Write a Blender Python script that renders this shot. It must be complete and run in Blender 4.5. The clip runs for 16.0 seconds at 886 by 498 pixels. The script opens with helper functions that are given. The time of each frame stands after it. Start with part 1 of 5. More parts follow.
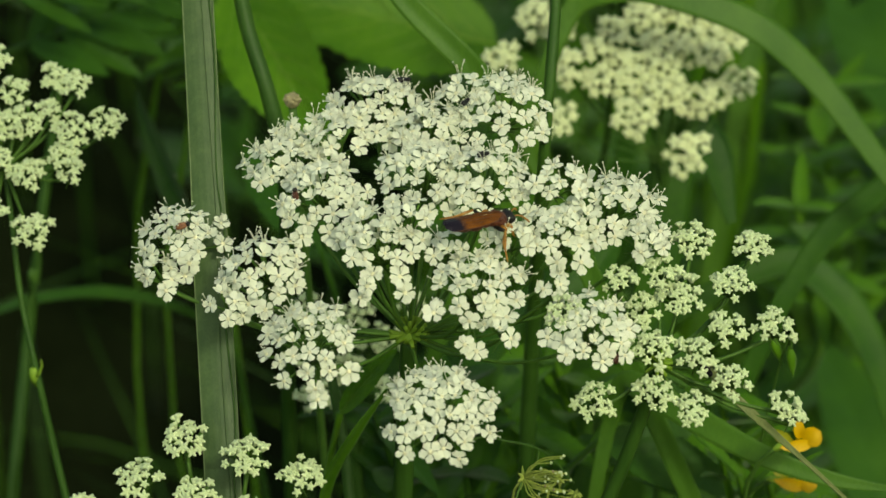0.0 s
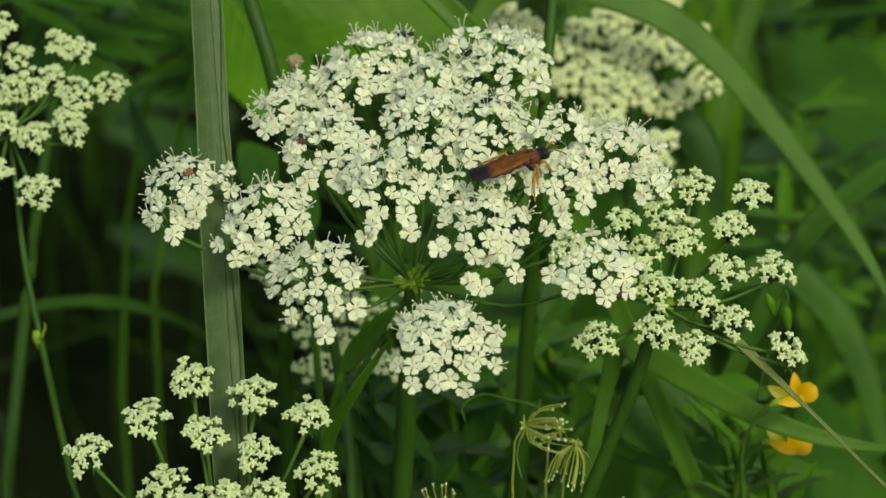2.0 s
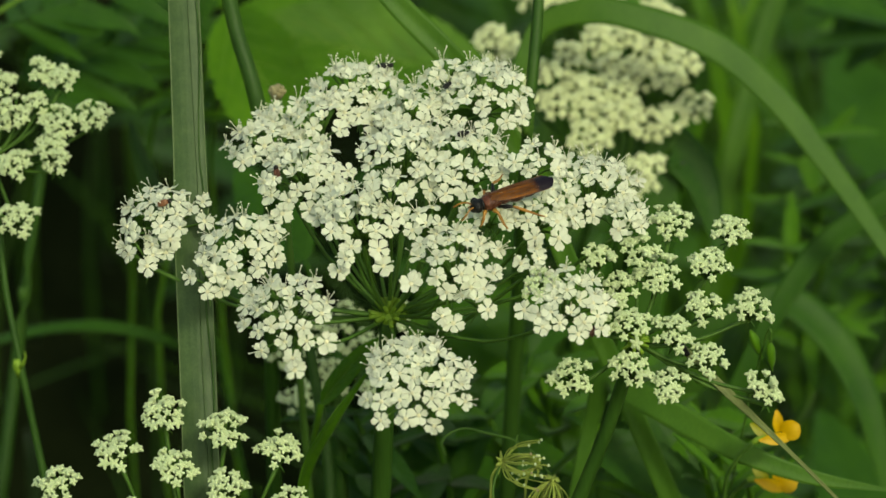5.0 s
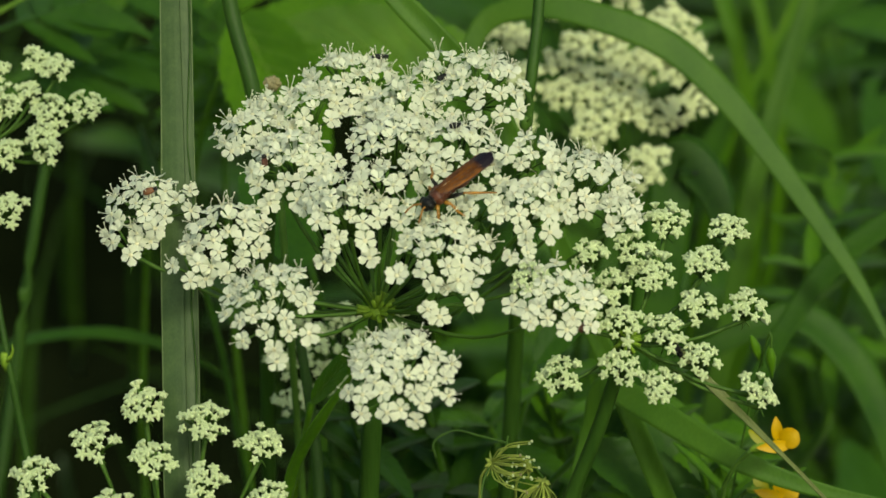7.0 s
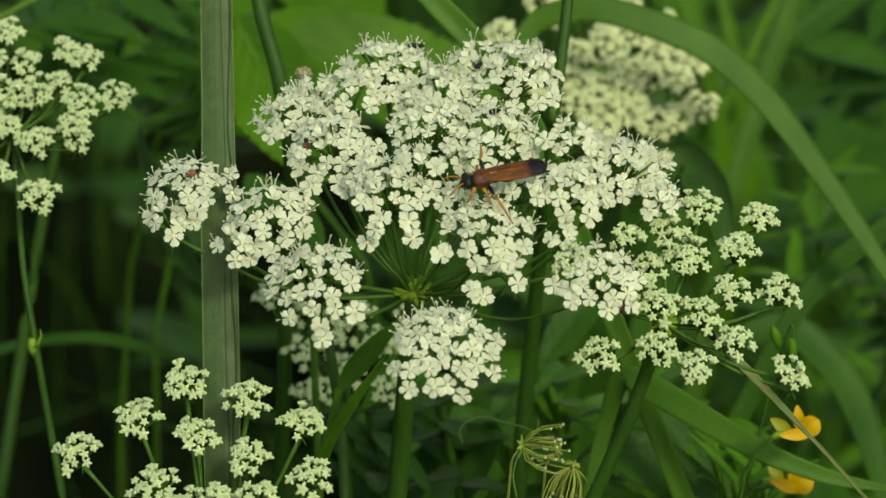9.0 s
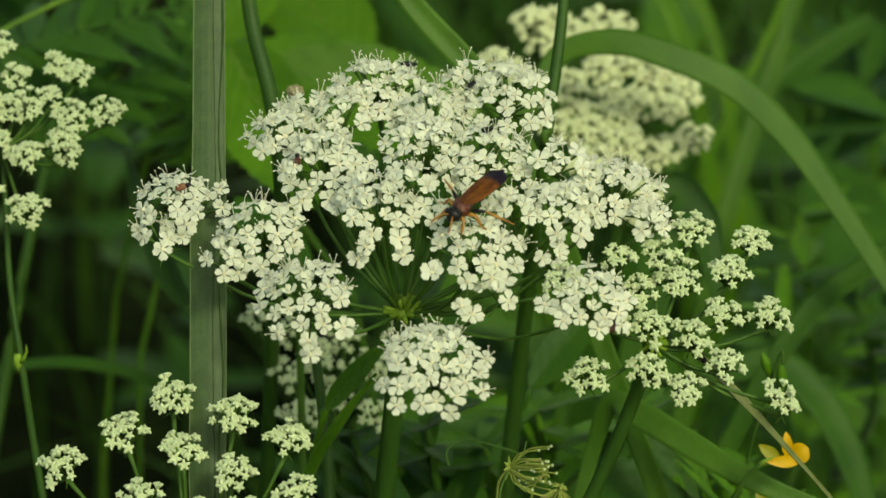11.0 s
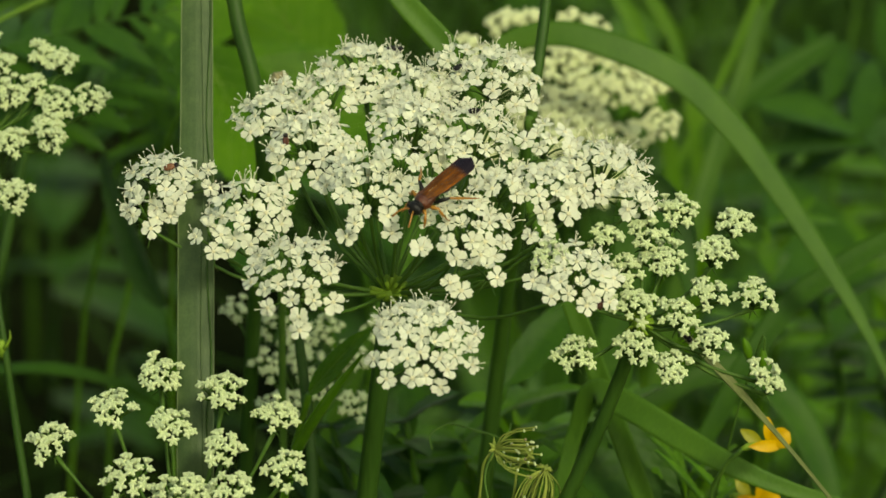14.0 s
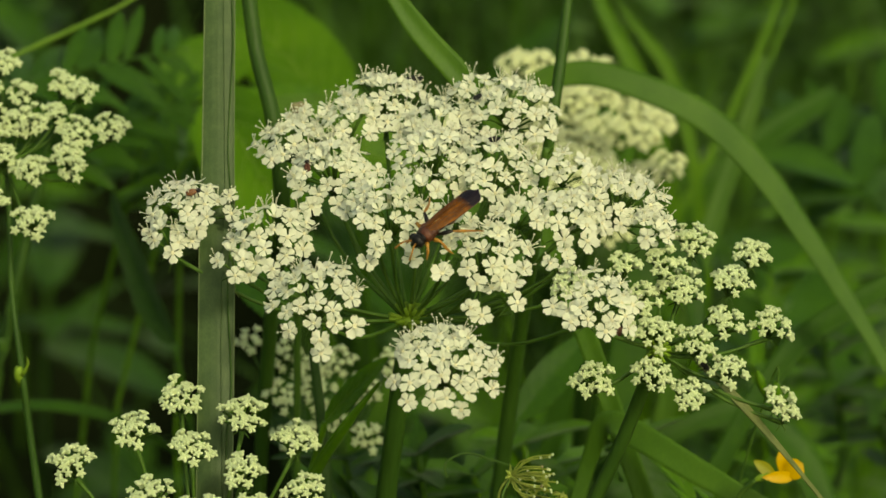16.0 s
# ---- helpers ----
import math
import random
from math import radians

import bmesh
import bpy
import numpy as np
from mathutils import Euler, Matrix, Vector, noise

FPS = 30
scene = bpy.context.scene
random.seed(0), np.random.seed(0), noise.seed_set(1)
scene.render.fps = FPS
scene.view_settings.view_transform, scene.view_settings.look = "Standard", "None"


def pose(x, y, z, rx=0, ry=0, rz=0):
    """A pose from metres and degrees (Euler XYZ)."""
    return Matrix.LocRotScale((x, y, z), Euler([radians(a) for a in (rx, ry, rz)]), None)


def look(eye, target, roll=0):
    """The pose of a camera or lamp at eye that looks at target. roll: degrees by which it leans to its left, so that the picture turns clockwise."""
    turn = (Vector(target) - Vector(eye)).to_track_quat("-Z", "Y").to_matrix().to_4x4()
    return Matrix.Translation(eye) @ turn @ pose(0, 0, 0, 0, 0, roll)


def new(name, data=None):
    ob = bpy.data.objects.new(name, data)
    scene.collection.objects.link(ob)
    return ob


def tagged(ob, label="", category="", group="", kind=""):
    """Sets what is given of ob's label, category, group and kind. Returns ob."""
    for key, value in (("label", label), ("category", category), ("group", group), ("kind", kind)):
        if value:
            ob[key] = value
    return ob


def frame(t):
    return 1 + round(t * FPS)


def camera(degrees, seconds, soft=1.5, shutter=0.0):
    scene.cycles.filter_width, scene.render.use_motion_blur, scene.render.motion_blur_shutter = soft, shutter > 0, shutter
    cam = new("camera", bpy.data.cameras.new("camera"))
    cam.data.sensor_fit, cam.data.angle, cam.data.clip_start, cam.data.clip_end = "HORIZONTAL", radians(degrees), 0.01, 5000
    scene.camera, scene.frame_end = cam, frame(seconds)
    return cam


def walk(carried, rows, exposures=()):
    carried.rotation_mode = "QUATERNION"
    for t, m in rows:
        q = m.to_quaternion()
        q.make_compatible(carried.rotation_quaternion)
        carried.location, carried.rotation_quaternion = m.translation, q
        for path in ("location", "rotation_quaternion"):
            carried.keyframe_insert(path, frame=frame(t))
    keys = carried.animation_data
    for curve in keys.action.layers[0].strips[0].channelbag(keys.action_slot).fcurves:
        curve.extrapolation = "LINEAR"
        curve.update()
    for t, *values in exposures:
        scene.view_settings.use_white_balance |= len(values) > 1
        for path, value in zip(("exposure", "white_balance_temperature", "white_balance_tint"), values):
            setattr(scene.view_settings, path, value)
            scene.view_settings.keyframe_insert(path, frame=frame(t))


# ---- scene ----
# ---- camera and its way ----
PATH = [
    (0, 0.01187, -0.42400, 0.90126, 55.9466, 2.1332, -0.5669),
    (0.2, 0.01355, -0.42395, 0.90088, 56.0220, 1.5778, 0.4525),
    (0.5, 0.00789, -0.42915, 0.89682, 56.1449, 1.6754, -0.2781),
    (0.7, 0.00183, -0.44114, 0.88461, 57.3529, 1.2627, -0.6260),
    (1, -0.00875, -0.45636, 0.86944, 59.3210, 0.0849, -0.7989),
    (1.2, -0.00143, -0.45518, 0.87645, 58.6185, 0.7388, -0.2291),
    (1.5, 0.00915, -0.44567, 0.88292, 58.0259, 2.0344, -0.4820),
    (1.7, 0.00781, -0.44437, 0.87937, 58.3646, 1.8320, -0.8460),
    (2, 0.00264, -0.44750, 0.87789, 58.6717, 1.6821, -1.2693),
    (2.2, 0.01688, -0.44068, 0.88008, 58.4629, 2.0383, 0.1531),
    (2.5, 0.03542, -0.43095, 0.88222, 57.7160, 2.5099, 1.6161),
    (2.7, 0.02834, -0.43601, 0.88082, 58.0082, 2.6841, 0.9017),
    (3, 0.02280, -0.44198, 0.87696, 58.9330, 1.2638, 1.1295),
    (3.2, 0.02427, -0.44673, 0.87049, 59.4411, 2.1019, 0.6295),
    (3.5, 0.03121, -0.45081, 0.86071, 60.5671, 2.4973, 1.0533),
    (3.7, 0.02642, -0.45074, 0.86306, 60.4916, 1.5796, 1.3773),
    (4, 0.02075, -0.44623, 0.86838, 60.3449, 1.0834, 1.0045),
    (4.2, 0.01658, -0.44638, 0.87439, 59.9369, 1.7165, -0.0149),
    (6.3, 0.02224, -0.43447, 0.87914, 58.5868, 2.1689, 0.3359),
    (6.5, 0.02557, -0.43543, 0.87701, 58.6308, 2.4475, 0.6642),
    (6.8, 0.02896, -0.43466, 0.86968, 59.2825, 1.7872, 1.3483),
    (7, 0.02813, -0.43730, 0.86436, 59.8485, 1.5096, 1.5507),
    (7.2, 0.02423, -0.43817, 0.86000, 60.2834, 1.1479, 1.5684),
    (7.5, 0.01590, -0.44516, 0.85576, 60.5937, 0.7743, 1.0183),
    (7.8, 0.00737, -0.44853, 0.85712, 60.7242, 0.3321, 0.4462),
    (8, 0.00472, -0.44978, 0.85803, 60.8051, -0.2788, 0.6069),
    (8.2, 0.00336, -0.45151, 0.85702, 61.1215, -0.1789, 0.3152),
    (8.5, 0.00163, -0.45040, 0.85686, 60.9742, -0.3633, -0.0089),
    (8.8, 0.00322, -0.45094, 0.85729, 61.2507, -0.0740, 0.2104),
    (9, 0.00419, -0.45169, 0.85798, 61.0000, -0.0000, 0.0000),
    (9.2, 0.00204, -0.45367, 0.85626, 61.4375, 0.0318, -0.3254),
    (11.3, 0.00313, -0.45109, 0.85139, 61.9532, -1.2323, 0.0847),
    (11.5, -0.00696, -0.44963, 0.85994, 61.3704, -0.9355, -1.1275),
    (11.8, 0.00020, -0.44544, 0.86243, 60.9565, -0.6009, -0.8100),
    (12, 0.00224, -0.44400, 0.86391, 60.5492, -0.1245, -0.5062),
    (12.2, 0.00114, -0.44476, 0.86288, 60.4940, -0.7048, -0.3536),
    (12.5, -0.00603, -0.44798, 0.86449, 60.5478, -0.4812, -1.2740),
    (12.8, 0.00090, -0.44405, 0.86435, 60.5170, -1.0684, -0.6766),
    (13, 0.00261, -0.44477, 0.86068, 60.6146, -0.2635, -0.6444),
    (13.2, 0.00287, -0.44794, 0.85286, 61.3803, -0.5197, -0.5666),
    (13.5, 0.00018, -0.45427, 0.84522, 62.2951, -1.3023, -0.1017),
    (13.8, -0.00337, -0.45911, 0.84285, 62.6866, -1.5714, -0.5205),
    (14, -0.00457, -0.46092, 0.84076, 63.1498, -1.5910, -0.6935),
    (14.2, -0.00489, -0.46160, 0.83960, 63.1957, -1.6941, -0.6116),
    (14.5, -0.00542, -0.46197, 0.83964, 63.4488, -1.8507, -0.5747),
    (14.8, -0.00807, -0.46605, 0.83729, 63.9262, -1.9946, -0.6346),
    (15, -0.00745, -0.46616, 0.83558, 63.9824, -2.1332, -0.4832),
    (15.2, -0.00631, -0.46528, 0.83646, 64.0991, -2.2024, -0.5351),
    (15.5, -0.00750, -0.46466, 0.83886, 64.0044, -2.1625, -0.8791),
    (15.8, -0.01007, -0.46656, 0.83790, 64.2015, -2.1469, -0.8719),
    (16, -0.01074, -0.46769, 0.83558, 64.4132, -2.2022, -0.8214),
]
cam = camera(14.0, 16.0, soft=1.6)
cam.data.dof.use_dof = True
cam.data.dof.focus_distance = 0.512
cam.data.dof.aperture_fstop = 36.0
EXPOSURES = [(0.0, 0.05, 7600, -9), (9.2, 0.01, 7600, -9), (12.5, 0.05, 8000, -9), (14.5, 0.08, 8700, -8), (16.0, 0.02, 9400, -8)]
walk(cam, [(t, pose(x, y, z, rx, ry, rz)) for t, x, y, z, rx, ry, rz in PATH], EXPOSURES)

# ---- sky and sun ----
SUN_WAY = Vector((0.32, -0.62, 0.72)).normalized()
world = bpy.data.worlds.new("sky")
scene.world = world
world.use_nodes = True
wn, wl = world.node_tree.nodes, world.node_tree.links
sky = wn.new("ShaderNodeTexSky")
sky.sky_type = "NISHITA"
sky.sun_disc = False
sky.sun_elevation = math.asin(SUN_WAY.z)
sky.sun_rotation = math.atan2(SUN_WAY.x, SUN_WAY.y)
sky.air_density, sky.dust_density = 1.4, 3.0
wl.new(sky.outputs[0], wn["Background"].inputs[0])
wn["Background"].inputs[1].default_value = 0.14
sun_data = bpy.data.lights.new("sun", "SUN")
sun_data.energy, sun_data.angle, sun_data.color = 1.8, radians(9.0), (0.965, 0.955, 0.84)
sun = new("sun", sun_data)
sun.matrix_world = look(SUN_WAY * 5 + Vector((0, 0, 0.6)), (0, 0, 0.6))

# ---- materials ----


def surface(name, dark, light, rough=0.55, scale=900.0, fine=6000.0, bump=0.15, sheen=0.0, through_light=0.0, stripes=0.0, spread=0.12, gloss=0.4):
    """A node material: two colours mixed by coarse and fine noise, a shift from object to object, bump, and light that passes through thin tissue."""
    m = bpy.data.materials.new(name)
    m.use_nodes = True
    n, l = m.node_tree.nodes, m.node_tree.links
    b = n["Principled BSDF"]
    at = n.new("ShaderNodeTexCoord")
    coarse, grain = n.new("ShaderNodeTexNoise"), n.new("ShaderNodeTexNoise")
    coarse.inputs["Scale"].default_value, grain.inputs["Scale"].default_value = scale, fine
    coarse.inputs["Detail"].default_value, grain.inputs["Detail"].default_value = 3.0, 4.0
    if stripes:
        squeeze = n.new("ShaderNodeMapping")
        squeeze.inputs["Scale"].default_value = stripes if isinstance(stripes, tuple) else (1.0, 1.0, stripes)
        l.new(at.outputs["Object"], squeeze.inputs[0])
        l.new(squeeze.outputs[0], grain.inputs["Vector"])
        l.new(squeeze.outputs[0], coarse.inputs["Vector"])
    else:
        l.new(at.outputs["Object"], coarse.inputs["Vector"])
        l.new(at.outputs["Object"], grain.inputs["Vector"])
    ramp = n.new("ShaderNodeValToRGB")
    ramp.color_ramp.elements[0].position, ramp.color_ramp.elements[1].position = 0.3, 0.72
    ramp.color_ramp.elements[0].color, ramp.color_ramp.elements[1].color = (*dark, 1), (*light, 1)
    both = n.new("ShaderNodeMath")
    both.operation = "MULTIPLY_ADD"
    both.inputs[1].default_value = 0.35
    half = n.new("ShaderNodeMath")
    half.operation = "MULTIPLY"
    half.inputs[1].default_value = 0.65
    l.new(coarse.outputs["Fac"], half.inputs[0])
    l.new(grain.outputs["Fac"], both.inputs[0])
    l.new(half.outputs[0], both.inputs[2])
    l.new(both.outputs[0], ramp.inputs[0])
    info, geo = n.new("ShaderNodeObjectInfo"), n.new("ShaderNodeNewGeometry")
    mixed = n.new("ShaderNodeMath")
    mixed.operation = "ADD"
    l.new(info.outputs["Random"], mixed.inputs[0])
    l.new(geo.outputs["Random Per Island"], mixed.inputs[1])
    rng = n.new("ShaderNodeMapRange")
    rng.inputs["From Max"].default_value = 2.0
    rng.inputs["To Min"].default_value, rng.inputs["To Max"].default_value = 1 - spread, 1 + spread
    l.new(mixed.outputs[0], rng.inputs["Value"])
    hue = n.new("ShaderNodeHueSaturation")
    l.new(rng.outputs[0], hue.inputs["Value"])
    l.new(ramp.outputs[0], hue.inputs["Color"])
    l.new(hue.outputs[0], b.inputs["Base Color"])
    b.inputs["Roughness"].default_value = rough
    b.inputs["Specular IOR Level"].default_value = gloss
    b.inputs["Sheen Weight"].default_value = sheen
    if bump:
        bp = n.new("ShaderNodeBump")
        bp.inputs["Strength"].default_value, bp.inputs["Distance"].default_value = bump, 0.0004
        l.new(grain.outputs["Fac"], bp.inputs["Height"])
        l.new(bp.outputs[0], b.inputs["Normal"])
    if through_light:
        tr = n.new("ShaderNodeBsdfTranslucent")
        mix = n.new("ShaderNodeMixShader")
        mix.inputs[0].default_value = through_light
        l.new(hue.outputs[0], tr.inputs[0])
        l.new(b.outputs[0], mix.inputs[1])
        l.new(tr.outputs[0], mix.inputs[2])
        l.new(mix.outputs[0], n["Material Output"].inputs[0])
    return m


PETAL = surface("white_petal", (0.81, 0.83, 0.64), (0.89, 0.91, 0.75), 0.7, 500, 3000, 0.06, 0.0, 0.38, spread=0.06, gloss=0.2)
HEART = surface("cream_heart", (0.74, 0.71, 0.45), (0.85, 0.82, 0.60), 0.5, 900, 5000, 0.1, 0, 0.1)
STAMEN = surface("stamen", (0.80, 0.80, 0.62), (0.90, 0.89, 0.76), 0.6, 900, 5000, 0.0, 0, 0.3)
BUD = surface("bud", (0.49, 0.59, 0.29), (0.68, 0.75, 0.47), 0.6, 700, 4000, 0.1, 0.1, 0.18, spread=0.10, gloss=0.25)
CREAM = surface("cream_bud", (0.62, 0.68, 0.35), (0.78, 0.82, 0.53), 0.6, 700, 4000, 0.1, 0.0, 0.22, spread=0.08, gloss=0.25)
STALK = surface("umbel_ray", (0.048, 0.112, 0.015), (0.092, 0.188, 0.028), 0.55, 300, 3000, 0.15, 0.0, 0.15, gloss=0.25)
CORE = surface("umbel_core", (0.15, 0.27, 0.025), (0.27, 0.42, 0.045), 0.55, 300, 3000, 0.15, 0.0, 0.2, gloss=0.25)
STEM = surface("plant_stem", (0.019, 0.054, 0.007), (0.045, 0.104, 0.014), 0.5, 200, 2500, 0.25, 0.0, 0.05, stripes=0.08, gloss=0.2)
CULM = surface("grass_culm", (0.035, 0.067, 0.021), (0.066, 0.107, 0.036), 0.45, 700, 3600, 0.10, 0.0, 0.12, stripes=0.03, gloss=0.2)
BLADE = surface("grass_blade", (0.044, 0.124, 0.010), (0.086, 0.190, 0.018), 0.45, 120, 2400, 0.2, 0.1, 0.3, stripes=0.05, gloss=0.18)
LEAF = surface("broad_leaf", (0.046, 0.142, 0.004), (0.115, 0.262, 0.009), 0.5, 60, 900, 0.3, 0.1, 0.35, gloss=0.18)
# darker than LEAF: herb green that also carries the shade on dim leaves
HERB_AND_SHADE = surface("herb_and_shaded_leaf", (0.018, 0.070, 0.004), (0.050, 0.138, 0.007), 0.5, 60, 900, 0.3, 0.1, 0.3, gloss=0.18)
MEADOW = surface("meadow_grass", (0.022, 0.070, 0.006), (0.062, 0.150, 0.010), 0.5, 30, 600, 0.2, 0.1, 0.3, spread=0.4, gloss=0.18)
STRAW = surface("dry_straw", (0.10, 0.13, 0.04), (0.20, 0.23, 0.08), 0.6, 400, 3000, 0.3, 0.0, 0.1, stripes=0.05)
SEED = surface("withered_umbel", (0.28, 0.36, 0.06), (0.48, 0.55, 0.15), 0.6, 500, 3000, 0.2, 0.0, 0.4, gloss=0.2)
BROWN = surface("withered_brown", (0.20, 0.17, 0.08), (0.36, 0.32, 0.17), 0.7, 500, 3000, 0.2)
YELLOW = surface("yellow_petal", (0.62, 0.36, 0.003), (0.76, 0.50, 0.006), 0.5, 300, 2000, 0.1, 0.1, 0.3)
# greener, darker copy of YELLOW with the petal's shade in its colour
GREENISH_SHADED = surface("shaded_greenish_petal", (0.24, 0.25, 0.005), (0.36, 0.35, 0.010), 0.5, 300, 2000, 0.1, 0.1, 0.3)
# near-black, so that the bare gap at the left looks deeply shaded
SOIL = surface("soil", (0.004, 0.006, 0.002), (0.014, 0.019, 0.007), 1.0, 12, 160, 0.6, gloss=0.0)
CHITIN = surface("red_brown_chitin", (0.022, 0.006, 0.003), (0.130, 0.032, 0.010), 0.32, 900, 4000, 0.5, gloss=0.45)
RUST = surface("rust_brown_shell", (0.13, 0.048, 0.016), (0.24, 0.095, 0.032), 0.35, 900, 6000, 0.2, gloss=0.5)
BLACK = surface("black_chitin", (0.006, 0.006, 0.006), (0.014, 0.012, 0.010), 0.38, 900, 6000, 0.2, gloss=0.25)
ORANGE = surface("ochre_leg", (0.22, 0.085, 0.012), (0.46, 0.23, 0.035), 0.4, 900, 6000, 0.15, gloss=0.5, through_light=0.1)


def wing_material():
    """Amber wing skin, smoky towards its outer end, with dark veins."""
    m = surface("amber_wing", (0.040, 0.011, 0.002), (0.330, 0.110, 0.010), 0.36, 900, 3200, 0.45, stripes=(0.35, 1.0, 1.0), gloss=0.14, through_light=0.18)
    n, l = m.node_tree.nodes, m.node_tree.links
    at = n.new("ShaderNodeTexCoord")
    split = n.new("ShaderNodeSeparateXYZ")
    l.new(at.outputs["Object"], split.inputs[0])
    tip = n.new("ShaderNodeMapRange")
    tip.inputs["From Min"].default_value, tip.inputs["From Max"].default_value = -0.0030, -0.0041
    l.new(split.outputs[0], tip.inputs["Value"])
    mix = n.new("ShaderNodeMixRGB")
    mix.inputs[2].default_value = (0.014, 0.010, 0.017, 1)
    b = n["Principled BSDF"]
    source = b.inputs["Base Color"].links[0].from_socket
    l.new(tip.outputs[0], mix.inputs[0])
    l.new(source, mix.inputs[1])
    l.new(mix.outputs[0], b.inputs["Base Color"])
    l.new(mix.outputs[0], n["Translucent BSDF"].inputs[0])
    return m


WING = wing_material()
RIM = surface("sheath_rim", (0.10, 0.145, 0.06), (0.16, 0.21, 0.09), 0.5, 300, 3000, 0.1, 0.0, 0.1, gloss=0.2)
RIB = surface("pale_leaf_rib", (0.11, 0.23, 0.025), (0.19, 0.33, 0.045), 0.5, 200, 2000, 0.1, 0.0, 0.2, gloss=0.2)
VEIN = surface("wing_vein", (0.05, 0.018, 0.008), (0.10, 0.035, 0.014), 0.4, 900, 5000, 0.0)

# ---- building helpers ----
MM = 0.001
HUB_Z = 0.6
rnd = random.Random(7)


def at_mm(p):
    """A place given in millimetres from the main umbel's hub."""
    return Vector((p[0] * MM, p[1] * MM, HUB_Z + p[2] * MM))


def mesh_of(name, bm, *mats):
    me = bpy.data.meshes.new(name)
    bm.to_mesh(me)
    bm.free()
    for m in mats:
        me.materials.append(m)
    for f in me.polygons:
        f.use_smooth = True
    return me


def part(name, me, parent, label="", at=None):
    ob = new(name, me)
    ob.parent = parent
    if at is not None:
        ob.matrix_basis = at
    return tagged(ob, label)


def thing(name, label, category, at=(0, 0, 0), group="", kind=""):
    ob = new(name)
    ob.empty_display_size = 0.01
    ob.location = at
    return tagged(ob, label, category, group, kind)


def frame_along(d, hint=Vector((0, 0, 1))):
    d = d.normalized()
    s = d.cross(hint)
    if s.length < 1e-4:
        s = d.cross(Vector((1, 0, 0)))
    s.normalize()
    return s, s.cross(d).normalized()


def turned_to(p, n, spin=0.0, size=1.0):
    """The pose at p whose z axis points along n."""
    q = Vector((0, 0, 1)).rotation_difference(n.normalized()).to_matrix().to_4x4()
    return Matrix.Translation(p) @ q @ Matrix.Rotation(spin, 4, "Z") @ Matrix.Scale(size, 4)


def glide(pts, k):
    """Points on a smooth curve through pts, k to each span, with no overshoot where spans differ in length."""
    gap = [max((b - a).length, 1e-9) for a, b in zip(pts, pts[1:])]
    slope = [(b - a) / d for a, b, d in zip(pts, pts[1:], gap)]
    last = len(pts) - 1
    way = [slope[0] if i == 0 else slope[-1] if i == last else (slope[i - 1] * gap[i] + slope[i] * gap[i - 1]) / (gap[i - 1] + gap[i]) for i in range(last + 1)]
    out = []
    for i in range(last):
        for j in range(k):
            t = j / k
            a, b = (1 + 2 * t) * (1 - t) ** 2, t * t * (3 - 2 * t)
            out.append(pts[i] * a + pts[i + 1] * b + (way[i] * (t * (1 - t) ** 2) - way[i + 1] * (t * t * (1 - t))) * gap[i])
    return out + [pts[-1]]


def tube(bm, pts, radii, sides=6, mat=0, ridges=0.0):
    rings = []
    for i, p in enumerate(pts):
        d = (pts[min(i + 1, len(pts) - 1)] - pts[max(i - 1, 0)])
        s, u = frame_along(d, Vector((0.31, 0.2, 0.93)) if abs(d.normalized().z) < 0.95 else Vector((0, 1, 0)))
        r = radii[i] if isinstance(radii, (list, tuple)) else radii
        ring = []
        for k in range(sides):
            a = 2 * math.pi * k / sides
            q = r * (1 + ridges * (k % 2))
            ring.append(bm.verts.new(p + s * (q * math.cos(a)) + u * (q * math.sin(a))))
        rings.append(ring)
    for a, b in zip(rings, rings[1:]):
        for k in range(sides):
            f = bm.faces.new((a[k], a[(k + 1) % sides], b[(k + 1) % sides], b[k]))
            f.material_index = mat
    for ring, way in ((rings[0], -1), (rings[-1], 1)):
        f = bm.faces.new(ring[::way])
        f.material_index = mat


def ball(bm, p, size, mat=0, u=8, v=6, axes=None):
    """An ellipsoid; axes: its three directions, as columns."""
    m = axes or Matrix.Identity(3)
    made = bmesh.ops.create_uvsphere(bm, u_segments=u, v_segments=v, radius=1.0)["verts"]
    for w in made:
        w.co = p + m @ Vector((w.co.x * size[0], w.co.y * size[1], w.co.z * size[2]))
    for f in {f for w in made for f in w.link_faces}:
        f.material_index = mat


def blade(bm, pts, widths, face, fold=0.25, across=5, thick=0.00025, mat=0, wave=0.0):
    """A leaf blade along pts, widths across, its upper side towards face, folded along the midrib, closed below."""
    top, low = [], []
    n = len(pts)
    for i, p in enumerate(pts):
        d = pts[min(i + 1, n - 1)] - pts[max(i - 1, 0)]
        s = d.cross(face).normalized()
        u = s.cross(d).normalized()
        w = widths[i] if isinstance(widths, (list, tuple)) else widths
        a, b = [], []
        for k in range(across):
            v = 2 * k / (across - 1) - 1
            lift = abs(v) * fold * w + wave * w * math.sin(3.1 * i + 5 * v)
            q = p + s * (v * w) + u * lift
            a.append(bm.verts.new(q))
            b.append(bm.verts.new(q - u * thick))
        top.append(a)
        low.append(b)
    for i in range(n - 1):
        for k in range(across - 1):
            bm.faces.new((top[i][k], top[i][k + 1], top[i + 1][k + 1], top[i + 1][k])).material_index = mat
            bm.faces.new((low[i][k], low[i + 1][k], low[i + 1][k + 1], low[i][k + 1])).material_index = mat
        bm.faces.new((top[i][0], top[i + 1][0], low[i + 1][0], low[i][0])).material_index = mat
        bm.faces.new((top[i][-1], low[i][-1], low[i + 1][-1], top[i + 1][-1])).material_index = mat


